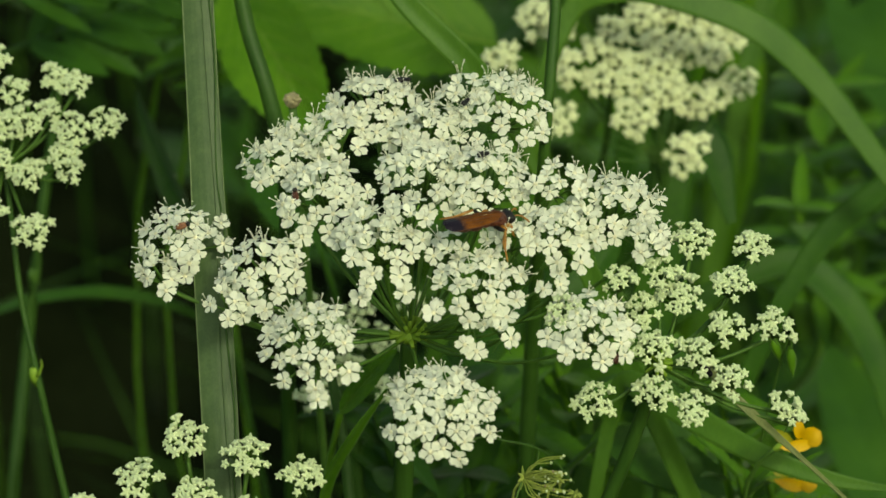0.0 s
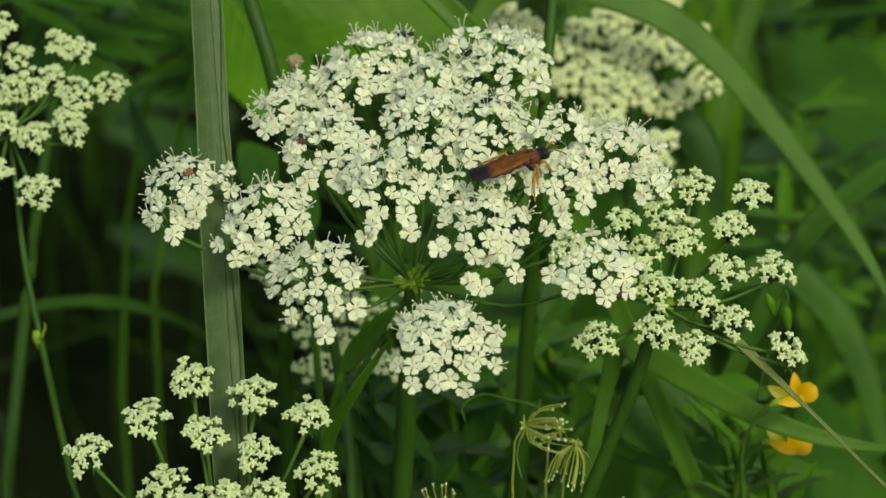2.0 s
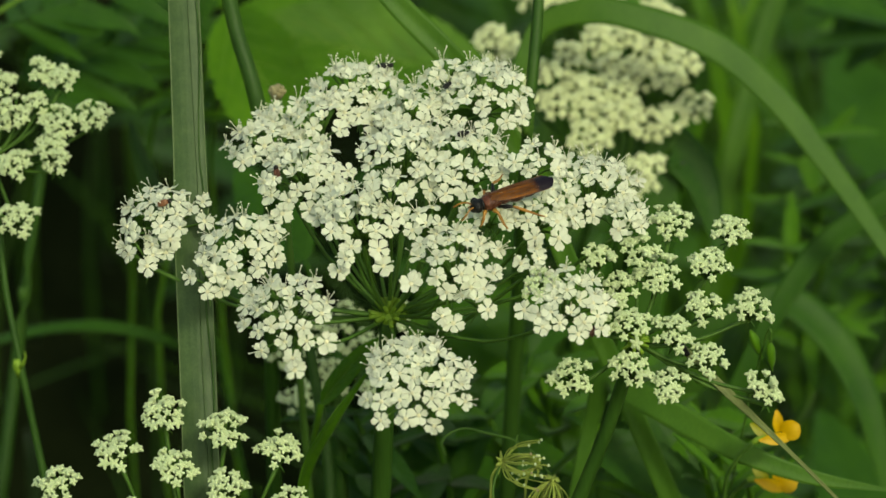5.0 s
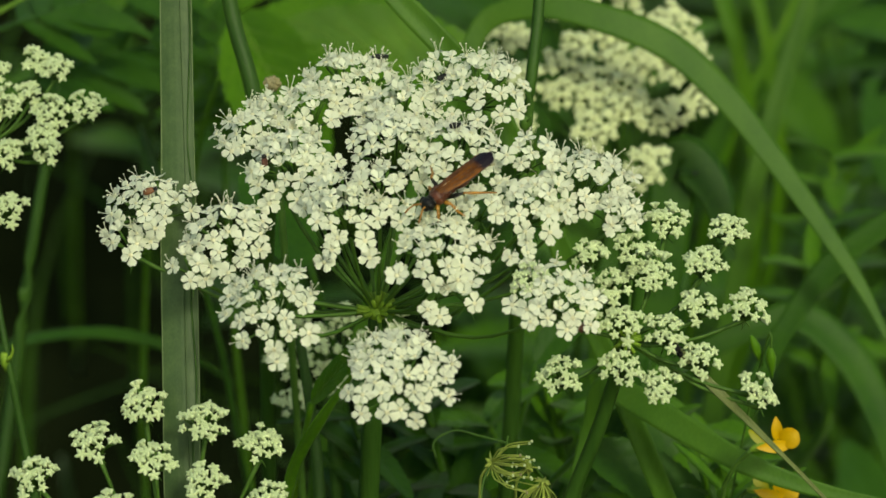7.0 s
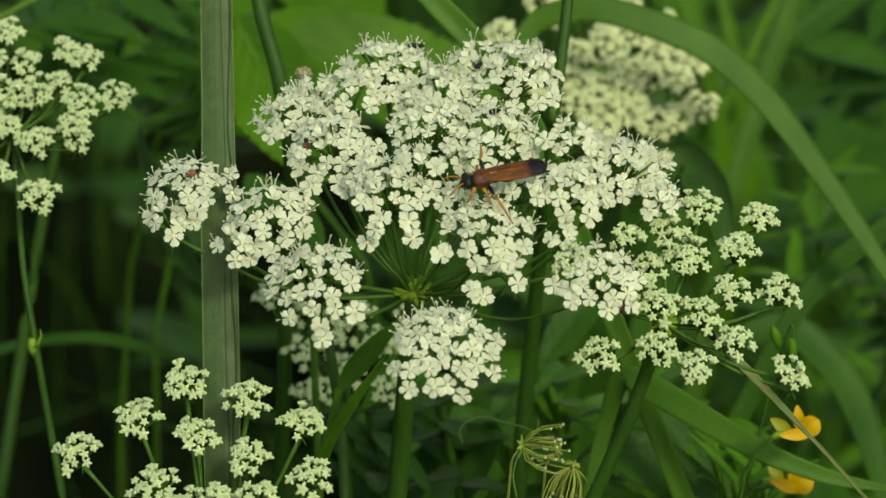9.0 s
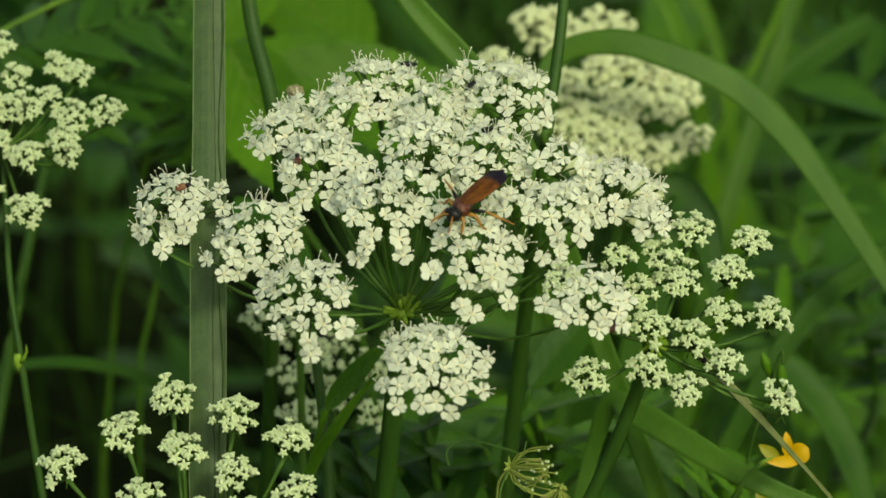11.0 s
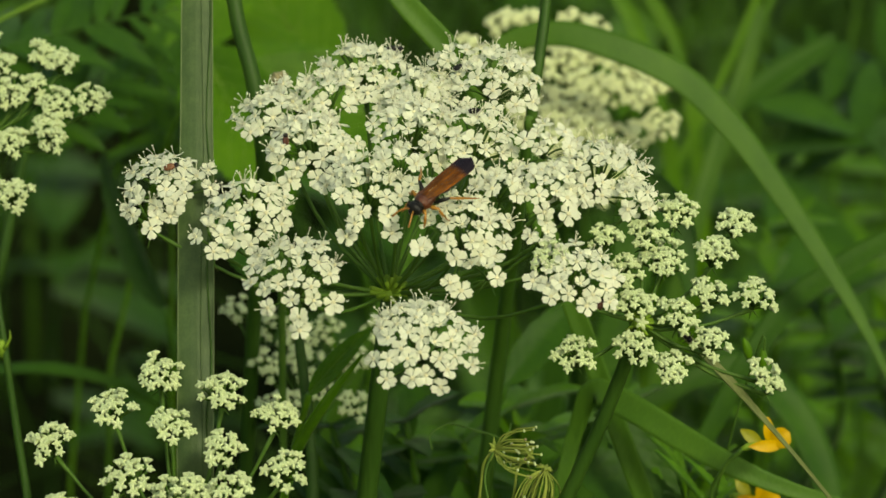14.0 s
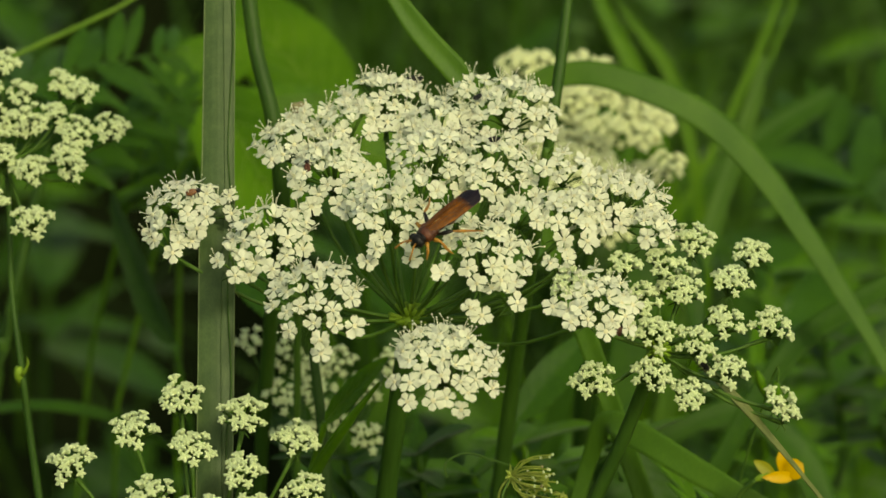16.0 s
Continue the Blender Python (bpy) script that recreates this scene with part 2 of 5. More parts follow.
# ---- florets ----


def floret_mesh(r, seed, stamens, open_up=0.0):
    """An open floret: five notched petals round a cream heart, with thin stamens."""
    g = random.Random(seed)
    bm = bmesh.new()
    lead = g.randrange(5)
    for k in range(5):
        big = g.uniform(0.88, 1.06) + (0.12 if k == lead else 0.0)
        turn = Matrix.Rotation(2 * math.pi * k / 5 + g.uniform(-0.13, 0.13), 3, "Z")
        tilt = g.uniform(-0.10, 0.30) + open_up
        twist, notch = g.uniform(-0.10, 0.10), g.uniform(0.05, 0.20)
        grid = []
        for i in range(7):
            u = i / 6
            row = []
            for j in range(7):
                v = j / 3 - 1
                w = 0.41 * big * (0.13 + 0.87 * math.sin(math.pi * (0.03 + 0.70 * u ** 1.3)))
                x = 0.13 + 0.92 * big * u - notch * big * (1 - abs(v)) ** 2 * u ** 4
                x -= 0.28 * u ** 3 * v ** 4
                z = 0.08 + tilt * u * 0.9 - 0.14 * u * u - 0.07 * v * v * math.sin(math.pi * min(1.0, 0.15 + 0.7 * u)) + twist * v * u
                z += 0.12 * u ** 4 * (1 - 0.6 * abs(v))
                row.append(bm.verts.new(turn @ Vector((x, v * w, z)) * r))
            grid.append(row)
        for i in range(6):
            for j in range(6):
                bm.faces.new((grid[i][j], grid[i + 1][j], grid[i + 1][j + 1], grid[i][j + 1]))
    ball(bm, Vector((0, 0, 0.06)) * r, (0.23 * r, 0.23 * r, 0.13 * r), 1, 8, 5)
    ball(bm, Vector((0, 0, -0.22)) * r, (0.17 * r, 0.17 * r, 0.26 * r), 2, 6, 4)
    for k in range(stamens):
        a = 2 * math.pi * (k + 0.5) / 5 + g.uniform(-0.2, 0.2)
        lean, high = g.uniform(0.40, 0.90), g.uniform(0.65, 1.45)
        d = Vector((math.cos(a) * lean, math.sin(a) * lean, high))
        pts = [Vector((math.cos(a) * 0.16, math.sin(a) * 0.16, 0.08)) * r, d * 0.55 * r + Vector((0, 0, 0.12 * r)), d * r]
        tube(bm, pts, [0.040 * r, 0.034 * r, 0.030 * r], 4, 3)
        ball(bm, d * r, (0.095 * r,) * 3, 3, 5, 3)
    return mesh_of("floret", bm, PETAL, HEART, STALK, STAMEN)


def bud_mesh(r, seed, mat=BUD):
    """A closed bud: five rounded petals folded in, starlike from above."""
    g = random.Random(seed)
    bm = bmesh.new()
    for k in range(5):
        a = 2 * math.pi * k / 5 + g.uniform(-0.12, 0.12)
        q = Matrix.Rotation(a, 3, "Z")
        big = g.uniform(0.88, 1.12)
        ball(bm, q @ Vector((0.46, 0, 0.0)) * r, (0.46 * r * big, 0.40 * r, 0.46 * r), 0, 6, 5, q)
        tip = q @ Vector((1.12 * big, 0, g.uniform(-0.05, 0.30))) * r
        mid = q @ Vector((0.58, 0, 0.06)) * r
        tube(bm, [mid, mid.lerp(tip, 0.6), tip], [0.34 * r, 0.27 * r, 0.10 * r], 6)
    ball(bm, Vector((0, 0, 0.10)) * r, (0.44 * r, 0.44 * r, 0.30 * r), 0, 7, 5)
    ball(bm, Vector((0, 0, -0.50)) * r, (0.50 * r, 0.50 * r, 0.62 * r), 0, 6, 4)
    return mesh_of("bud", bm, mat, STALK)


FLORETS = [floret_mesh(1.40 * MM, 11 + k, (3, 4, 2, 4, 1, 5, 3, 2, 1, 3, 0, 4)[k], (0.0, 0.0, 0.12, -0.1, 0.0, 0.2)[k % 6]) for k in range(12)]
BRISTLED = [floret_mesh(1.36 * MM, 41 + k, 5, 0.1 * (k % 3)) for k in range(6)]
HALF_OPEN = [floret_mesh(1.18 * MM, 61 + k, k % 2, 0.75) for k in range(4)]
BUDS = [bud_mesh(0.78 * MM, 71 + k) for k in range(5)]
CREAM_BUDS = [bud_mesh(1.12 * MM, 91 + k, CREAM) for k in range(5)]


def head_places(origin, c, r, n, count, kind, extra=(), shape=0.52):
    """Where the florets of one small umbel sit and face: rows of place, facing, share of the radius."""
    n = n.normalized()
    c = c + n * (0.27 * r)
    s, u = frame_along(n, Vector((0.2, 0.3, 0.9)) if abs(n.z) < 0.9 else Vector((0, 1, 0)))
    start = rnd.uniform(0, 6.28)
    places = []
    for i in range(count):
        q = math.sqrt((i + 0.5) / count)
        a = start + i * 2.39996 + rnd.uniform(-0.2, 0.2) * (1 if kind != "open" else 0.7)
        q = min(1.13, q * (rnd.uniform(0.80, 1.18) if kind != "open" else rnd.uniform(0.88, 1.12)))
        radial = s * math.cos(a) + u * math.sin(a)
        drop = shape if kind == "open" else 0.34
        p = c + radial * (r * q) - n * (r * drop * q * q - rnd.uniform(-0.6, 0.6) * MM)
        face = (n + radial * (0.66 * q) + Vector((rnd.uniform(-1, 1), rnd.uniform(-1, 1), rnd.uniform(-1, 1))) * 0.28).normalized()
        places.append((p, face, q))
    for e in extra:
        places.append((at_mm(e) - origin, (n + Vector((0, -0.5, 0.2))).normalized(), 1.0))
    return places


def spread(heads, gap, most):
    """Crowding: florets of neighbouring small umbels push one another aside along the dome until they just touch."""
    p = np.array([row[0] for places in heads for row in places])
    f = np.array([row[1] for places in heads for row in places])
    home = p.copy()
    for _ in range(40):
        away = p[:, None] - p[None]
        mean = f[:, None] + f[None]
        mean /= np.maximum(np.linalg.norm(mean, axis=-1, keepdims=True), 1e-6)
        flat = away - 0.75 * (away * mean).sum(-1, keepdims=True) * mean
        d = np.linalg.norm(flat, axis=-1)
        np.fill_diagonal(d, 1.0)
        push = np.where(d < gap, (gap - d) / np.maximum(d, 1e-6), 0.0)[..., None] * flat * 0.22
        p = p + push.sum(1)
        off = p - home
        far = np.linalg.norm(off, axis=-1, keepdims=True)
        p = home + off * np.minimum(1.0, most / np.maximum(far, 1e-9))
    rows = iter(p)
    return [[(Vector(next(rows)), face, q) for _, face, q in places] for places in heads]


def umbellet(plant, hub, c, r, n, places, kind, thick=1.0):
    """One small umbel of a plant: its ray, its pedicels and its florets. Places are in the plant's space."""
    n = n.normalized()
    c = c + n * (0.27 * r)
    apex = c - n * (r * 0.75 + 2.2 * MM)
    d = apex - hub
    bm = bmesh.new()
    bow = Vector((0, 0, -0.10 * d.length)) + Vector((d.x, d.y, 0)) * 0.06
    tube(bm, glide([hub, hub + d * 0.5 + bow, apex], 4), [w * thick * MM for w in (0.36, 0.32, 0.30, 0.29, 0.28, 0.27, 0.27, 0.30, 0.40)], 6)
    part("ray", mesh_of("ray", bm, STALK), plant)
    s, u = frame_along(n, Vector((0.2, 0.3, 0.9)) if abs(n.z) < 0.9 else Vector((0, 1, 0)))
    bm = bmesh.new()
    rows = []
    for p, face, q in places:
        if kind != "open":
            me, foot, size = rnd.choice(CREAM_BUDS if kind == "cream" else BUDS), 0.9 * 0.80 * MM, rnd.uniform(0.75, 1.2)
        else:
            me = rnd.choice(HALF_OPEN if q < 0.42 and rnd.random() < 0.5 else BRISTLED if rnd.random() < 0.22 else FLORETS)
            foot, size = 0.45 * 1.5 * MM, rnd.uniform(0.84, 1.10) + 0.13 * q
        rows.append((me, turned_to(p, face, rnd.uniform(0, 6.28), size)))
        low = p - face * foot
        mid = (apex + low) * 0.5 + (low - apex).cross(Vector((0, 0, 1))) * rnd.uniform(-0.06, 0.06) + n * (0.10 * (low - apex).length)
        tube(bm, glide([apex, mid, low], 2), [0.00021, 0.00018, 0.00016, 0.00016, 0.00022], 4)
    for k in range(5):
        a = 6.28 * k / 5 + rnd.uniform(-0.3, 0.3)
        way = (s * math.cos(a) + u * math.sin(a)) - n * 0.25
        far = 2.4 if kind == "open" else 1.3
        tube(bm, [apex, apex + way * 0.5 * far * MM, apex + way * far * MM - n * 0.4 * MM], [0.00015, 0.00013, 0.00004], 4)
    ob = part("umbellet", mesh_of("pedicels", bm, STALK), plant)
    name = "floret" if kind == "open" else "bud"
    for me, m in rows:
        part(name, me, ob, "", m)
    return ob


def umbel_plant(label, hub, stem, dome, heads, kind, group, stem_r=0.0013, slim=False, per_area=0.165, mat=None):
    """An umbel on its stem. heads: places and radii in millimetres from the main hub. dome: the point from which the heads face outwards. slim: thin rays and a green hub."""
    origin = at_mm(stem[-1])
    plant = thing("umbel_plant", label, "wildflower", origin, group)
    h = at_mm(hub) - origin
    pts = glide([at_mm(p) - origin for p in [hub] + stem], 6)
    bm = bmesh.new()
    k = len(pts)
    tube(bm, pts, [stem_r * (0.8 + 0.7 * i / k) for i in range(k)], 14, 0, 0.10)
    part("stem", mesh_of("stem", bm, mat or STEM), plant)
    bm = bmesh.new()
    ball(bm, h, (stem_r * 1.1, stem_r * 1.1, stem_r * 0.85), 0, 10, 6)
    for x, y, z, *_ in heads:
        d = at_mm((x, y, z)) - origin - h
        way = (d * 0.5 + Vector((d.x * 0.06, d.y * 0.06, -0.10 * d.length))).normalized()
        tube(bm, [h, h + way * 1.4 * stem_r, h + way * 2.2 * stem_r], [0.30 * stem_r, 0.275 * stem_r, 0.25 * stem_r], 6)
    part("hub", mesh_of("hub", bm, STALK if slim else CORE), plant)
    centre = at_mm(dome) - origin
    seats = []
    for x, y, z, r, *more in heads:
        c = at_mm((x, y, z)) - origin
        r *= 0.92 if kind == "open" else 1.0
        count = more[0] if more else max(6, round(math.pi * r * r * per_area))
        count = round((0.96 if kind == "open" else 0.96) * count)
        seats.append(head_places(origin, c, r * MM, c - centre, count, kind, more[2] if len(more) > 2 else ()))
    seats = spread(seats, 1.80 * MM, 0.8 * MM) if kind == "open" else spread(seats, (1.75 if kind == "cream" else 1.26) * MM, 0.8 * MM)
    for (x, y, z, r, *more), places in zip(heads, seats):
        c = at_mm((x, y, z)) - origin
        umbellet(plant, h, c, r * MM, c - centre, places, kind, thick=0.55 if slim else 1.0)
    return plant


# ---- the plants in bloom ----
MAIN_HEADS = [
    (-32.2, 6, 15.2, 6.8, 24, "open", [(-31.5, 0.5, 11.5)]),
    (-19.9, -5, 16.4, 6.6, 24, "open", [(-22.8, -9.5, 11.5)]),
    (-13.5, -18.5, 12.8, 7.6, 27, "open", [(-12.5, -22.6, 6.0)]),
    (-17, 15.5, 21.5, 6.6, 25),
    (-11.5, 6, 21.5, 6.8, 26, "open", [(-14.5, 0.5, 17.5), (-9.5, -1, 18.0)]),
    (-4, 24, 25, 7.6, 33),
    (4, 17.5, 24.6, 6.4, 23),
    (15, 20, 26.5, 7.2, 29, "open", [(14.5, 12.5, 24.0)]),
    (3, 6.5, 23.8, 7.0, 26),
    (-3.2, -6.5, 20.4, 6.4, 22, "open", [(-6.0, -10.4, 14.7), (0, -11.5, 15.6)]),
    (12, 4.5, 22.8, 8.0, 31),
    (10.0, -14, 18.2, 6.7, 22, "open", [(4, -17.5, 16.6), (8.3, -19.6, 12.0), (9.5, -19.8, 11.2)]),
    (30, 2, 19.8, 7.8, 33),
    (22, -5, 20.2, 5.8, 18),
    (25.5, -18.5, 13.3, 6.8, 26),
    (4.7, -30.5, 9.1, 8.0, 37),
]
# looser, smaller heads between the large ones: place, radius, count
LOOSE_HEADS = [
    (-34.9, 0.7, 11.8, 3.4, 6), (-25.3, -8.7, 13.4, 3.0, 5), (1.1, -2.5, 22.5, 4.0, 7), (15.3, -6.6, 21.3, 3.6, 6), (21.9, 2.8, 24.0, 4.0, 8), (-6.1, -2.0, 21.4, 3.4, 6), (34.1, -3.9, 18.0, 3.2, 6),
    (20.8, -11.8, 16.1, 2.6, 4), (-14.3, 19.6, 23.2, 3.4, 6), (9.2, 24.0, 27.0, 3.4, 6), (6.2, -7.2, 20.3, 3.0, 5), (13.6, -19.3, 14.9, 2.6, 4),
    (-9.6, 17.2, 23.6, 5.0, 12), (24.5, -2.5, 21.0, 3.2, 5),
]
LOOSE_HEADS = [(x, y, z, rad, n, "open") for x, y, z, rad, n in LOOSE_HEADS]
main = umbel_plant("tall umbel of open white florets on a dark green ribbed stem", (0, 0, 0), [(-1.0, 0.6, -14), (-4.5, 3, -60), (-9, 6, -200), (-14, 8, -600)], (0, 60, -150), MAIN_HEADS + LOOSE_HEADS, "open", "umbels", 0.0014)

BUD_HEADS = [
    (41, 3, 13, 2.86), (36, -5, 13, 2.44), (46, -4, 10, 2.86), (50, 5, 10.5, 2.77), (38.5, -6, 10, 3.53, 22), (33, -8, 9, 2.69), (45, -9, 6, 2.69), (34.5, -18.5, 2.0, 2.86),
    (39.5, -18.5, -0.8, 2.69), (45, -16, 2, 2.69), (26, -18.5, 1, 2.94), (52, -8, 5.3, 2.77), (52.7, -15.7, -3.0, 1.3), (53.9, -15.9, -4.9, 1.4), (34, -14, 6.5, 3.02), (40.5, -14, 5.0, 2.86), (30, -7, 13.5, 2.35), (22, -16, 15, 2.35),
]
umbel_plant("umbel of closed yellow-green buds beside the white umbel", (35, -13, 3.0), [(33, -12, -6), (22, -10, -40), (10, -4, -90), (0, 4, -260), (-6, 8, -600)], (36, 45, -110), BUD_HEADS, "bud", "umbels", 0.00100, per_area=0.62)

LOW_HEADS = [
    (-32.2, -15.5, -5, 3.2), (-38.4, -22.3, -6.9, 3.11), (-23.1, -20.9, -4.7, 3.2), (-15.5, -20.9, -8.5, 3.02), (-30.1, -25.1, -8, 2.93), (-47.1, -22.9, -12.1, 3.02), (-23, -27.6, -10.3, 2.83), (-13.9, -29.6, -11.9, 2.93),
    (-45.7, -31.1, -18.7, 3.11), (-35.8, -32.2, -12.4, 3.47, 20), (-29.8, -35.4, -14.1, 3.66, 22), (-27.1, -33, -13.8, 2.93), (-21.1, -34.5, -12.4, 2.75), (-19.9, -38.8, -16.2, 3.11), (-7.6, -35.4, -18.2, 3.02),
]
umbel_plant("low umbel of greenish white buds on spread rays", (-28.7, -28, -27), [(-28.5, -27, -36), (-28, -22, -80), (-27, -12, -600)], (-29, 25, -125), LOW_HEADS, "bud", "umbels", 0.0012, per_area=0.62)

LEFT_HEADS = [
    (-54.6, 55.8, 12.3, 2.1), (-51.7, 54.8, 11.5, 2.3), (-46.3, 49.4, 7.6, 2.6), (-51.6, 48.5, 7.3, 2.9), (-52.6, 44.4, 4.6, 2.6), (-52.1, 42.2, 3.2, 1.3), (-55.4, 51.2, 9.2, 1.9), (-60.8, 54.0, 11.3, 2.3),
    (-58.7, 49.8, 8.4, 2.5), (-61.1, 49.4, 8.2, 2.2), (-64.1, 46.2, 6.3, 2.5), (-62.8, 44.0, 4.7, 2.0), (-58.6, 42.1, 3.3, 2.8), (-64.6, 36.9, 0.3, 2.5), (-57.7, 34.0, -1.9, 2.9), (-64.5, 58.5, 14.5, 2.8),
    (-65.1, 53.8, 11.4, 1.9), (-64.7, 50.2, 8.9, 2.0), (-68.3, 51.0, 9.6, 2.6), (-68.5, 44.4, 5.2, 2.6), (-71.2, 47.7, 7.5, 2.4), (-67.5, 41.1, 3.0, 2.2), (-67.1, 56.0, 12.9, 2.0),
]
left_umbel = umbel_plant("umbel of cream buds on a thin pale green stem", (-62.6, 46.6, 1.9), [(-61.9, 42.8, -5.0), (-60.9, 36.4, -16.5), (-59.1, 31.1, -26.1), (-57.3, 27.1, -37.5), (-54.9, 21.9, -50.9), (-40, 60, -600)], (-61, 110, -110), LEFT_HEADS, "bud", "umbels", 0.00045, per_area=0.64, mat=STEM)
node_at = at_mm((-59.5, 30.8, -26.6)) - left_umbel.location
bm = bmesh.new()
tube(bm, [node_at + Vector(q) * MM for q in ((0.3, 0, -2.0), (0.1, 0, -0.6), (0, 0, 0.2), (-0.1, 0, 1.2))], [0.00055, 0.00085, 0.00080, 0.00050], 8)
tube(bm, [node_at + Vector(q) * MM for q in ((0.4, -0.4, 0), (1.0, -0.5, 0.8), (1.5, -0.5, 2.0), (1.4, -0.5, 3.2))], [0.0004, 0.0003, 0.00018, 0.00005], 6)
part("node", mesh_of("node", bm, CORE), left_umbel, "pale yellow-green node with a torn sheath")

BACK_HEADS = [
    (34.1, 134.0, -23.5, 3.24), (39.4, 135.0, -23.3, 3.24), (44.2, 134.0, -25.3, 3.24), (48.9, 131.0, -27.1, 3.24), (28.4, 131.0, -25.2, 3.06), (30.1, 127.0, -27.4, 3.24), (25.3, 127.0, -25.8, 2.34), (36.1, 129.0, -27.2, 3.24),
    (41.8, 129.0, -27.0, 3.42), (46.0, 128.0, -28.0, 2.88), (25.9, 123.0, -29.7, 3.06), (31.5, 123.0, -29.9, 3.24), (37.3, 125.0, -29.3, 3.24), (39.7, 121.0, -32.3, 3.06), (35.9, 120.0, -31.9, 2.52), (44.7, 122.0, -34.4, 3.24),
    (50.5, 125.0, -32.9, 3.42), (32.2, 116.0, -33.5, 3.96), (40.9, 111.0, -38.0, 3.96), (18.5, 114.0, -32.4, 3.51), (20.7, 124.0, -27.6, 3.42), (15.1, 131.0, -21.4, 3.24), (19.2, 130.0, -22.8, 2.88), (9.3, 127.0, -27.1, 3.06),
]
back_umbel = umbel_plant("cream umbel standing behind the white one", (37.5, 124.1, -48.2), [(37.7, 123.5, -59.5), (38.0, 122.8, -91.6), (35, 190, -600)], (44, 225, -150), BACK_HEADS, "cream", "umbels", 0.0013, slim=True, per_area=0.32)

FAR_HEADS = [(21.6, 150.0, -21.7, 3.0), (24.7, 148.0, -24.4, 3.0), (29.9, 149.0, -23.8, 2.8), (26.8, 152.0, -22.1, 2.6), (34.0, 151.0, -22.0, 2.8), (37.8, 150.0, -23.1, 3.2), (45.8, 146.0, -27.3, 3.4), (48.9, 145.0, -29.6, 2.2)]
umbel_plant("small cream umbel among the grass", (35.9, 156.0, -49.3), [(35.9, 159.0, -60), (28, 180, -120), (20, 215, -600)], (28, 235, -130), FAR_HEADS, "cream", "umbels", 0.0006, slim=True, per_area=0.34)

UNDER_HEADS = [
    (-18.7, 61.4, -37.5, 2.88), (-14.9, 60.1, -39.8, 2.88), (-9.8, 64.4, -40.3, 3.20), (-18.9, 54.5, -41.7, 2.88), (-13.3, 56.5, -42.1, 3.20), (-5.9, 60.4, -43.4, 3.20), (-16.8, 49.6, -46.4, 3.52), (-4.8, 51.3, -47.4, 2.88), (-11.4, 54.8, -45.3, 3.20), (-24.9, 66.0, -37.4, 2.40), (-1.3, 66.3, -41.0, 2.72),
]
umbel_plant("shaded umbel of pale buds low under the white one", (-11.7, 58.9, -54.4), [(-11.5, 57.0, -62.0), (-12, 55, -200), (-12, 60, -600)], (-12, 130, -150), UNDER_HEADS, "bud", "umbels", 0.0011, slim=True, per_area=0.42)

# ---- grass culms and blades near the umbel ----


def grass_culm():
    """A broad flat culm wrapped in its sheath, with pale edges and long dark strips for the shade in its folds."""
    ob = thing("grass_culm", "broad upright grey-green grass culm wrapped in its folded sheath", "grass", at_mm((-25.5, -12, -600)))
    rows = [(-25.5, -12, -600, 3.2), (-26.0, -20, -60, 2.75), (-26.5, -22, -34, 2.65), (-27.1, -19, -18, 2.6), (-27.4, -10.7, -8, 2.6), (-28.0, 3.4, 8, 2.6), (-28.4, 14.0, 20, 2.35), (-29.1, 31.6, 40, 2.25), (-31.2, 84, 100, 2.1)]
    # narrow strips in the dark stem colour draw the shaded gaps between folds
    for side, (name, cover, label) in enumerate((("sheath", 0.0, "grey-green folded sheath"), ("inner_fold", 0.34, "thin dark strip for the shade in a fold"), ("inner_fold", 0.74, "dark strip for the shade in a fold"))):
        bm = bmesh.new()
        rings = []
        pts = glide([at_mm(r) - ob.location for r in rows], 8)
        wid = [w.x for w in glide([Vector((r[3], 0, 0)) for r in rows], 8)]
        for i, (p, w) in enumerate(zip(pts, wid)):
            ring = []
            for k in range(25):
                v = k / 12 - 1
                if side == 0:
                    x = v * w
                    y = -0.16 * (1 - v * v) * w - 0.012 * math.cos(v * 17 + 0.15 * i)
                    if 0.60 < v < 0.80:
                        y += 0.06
                    if abs(v) > 0.93:
                        y -= 0.10
                else:
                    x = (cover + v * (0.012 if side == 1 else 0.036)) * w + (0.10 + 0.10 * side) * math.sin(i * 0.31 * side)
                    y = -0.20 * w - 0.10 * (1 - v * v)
                ring.append(bm.verts.new(p + Vector((x * MM, y * MM, 0))))
            back = [bm.verts.new(q.co + Vector((0, 0.5 * MM, 0))) for q in ring[::-1]]
            rings.append(ring + back)
        for a, b in zip(rings, rings[1:]):
            for k in range(len(a)):
                bm.faces.new((a[k], a[(k + 1) % len(a)], b[(k + 1) % len(a)], b[k]))
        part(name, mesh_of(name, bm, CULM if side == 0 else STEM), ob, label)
    for way in (-1, 1):
        bm = bmesh.new()
        tube(bm, [p + Vector((way * w * 0.985 * MM, -0.12 * MM, 0)) for p, w in zip(pts, wid)], 0.00009, 6)
        part("sheath_edge", mesh_of("sheath_edge", bm, RIM), ob, "thin pale edge")
    bm = bmesh.new()
    base = at_mm((-25.6, 0.6, 6.5)) - ob.location
    tube(bm, [base + Vector(q) * MM for q in ((0, 0, 0), (0.5, -0.3, -1.2), (0.3, -0.5, -2.4), (1.0, -0.4, -3.6))], [0.00012, 0.00010, 0.00008, 0.00004], 5)
    part("loose_fibre", mesh_of("loose_fibre", bm, STRAW), ob, "pale torn fibre")
    return ob


grass_culm()


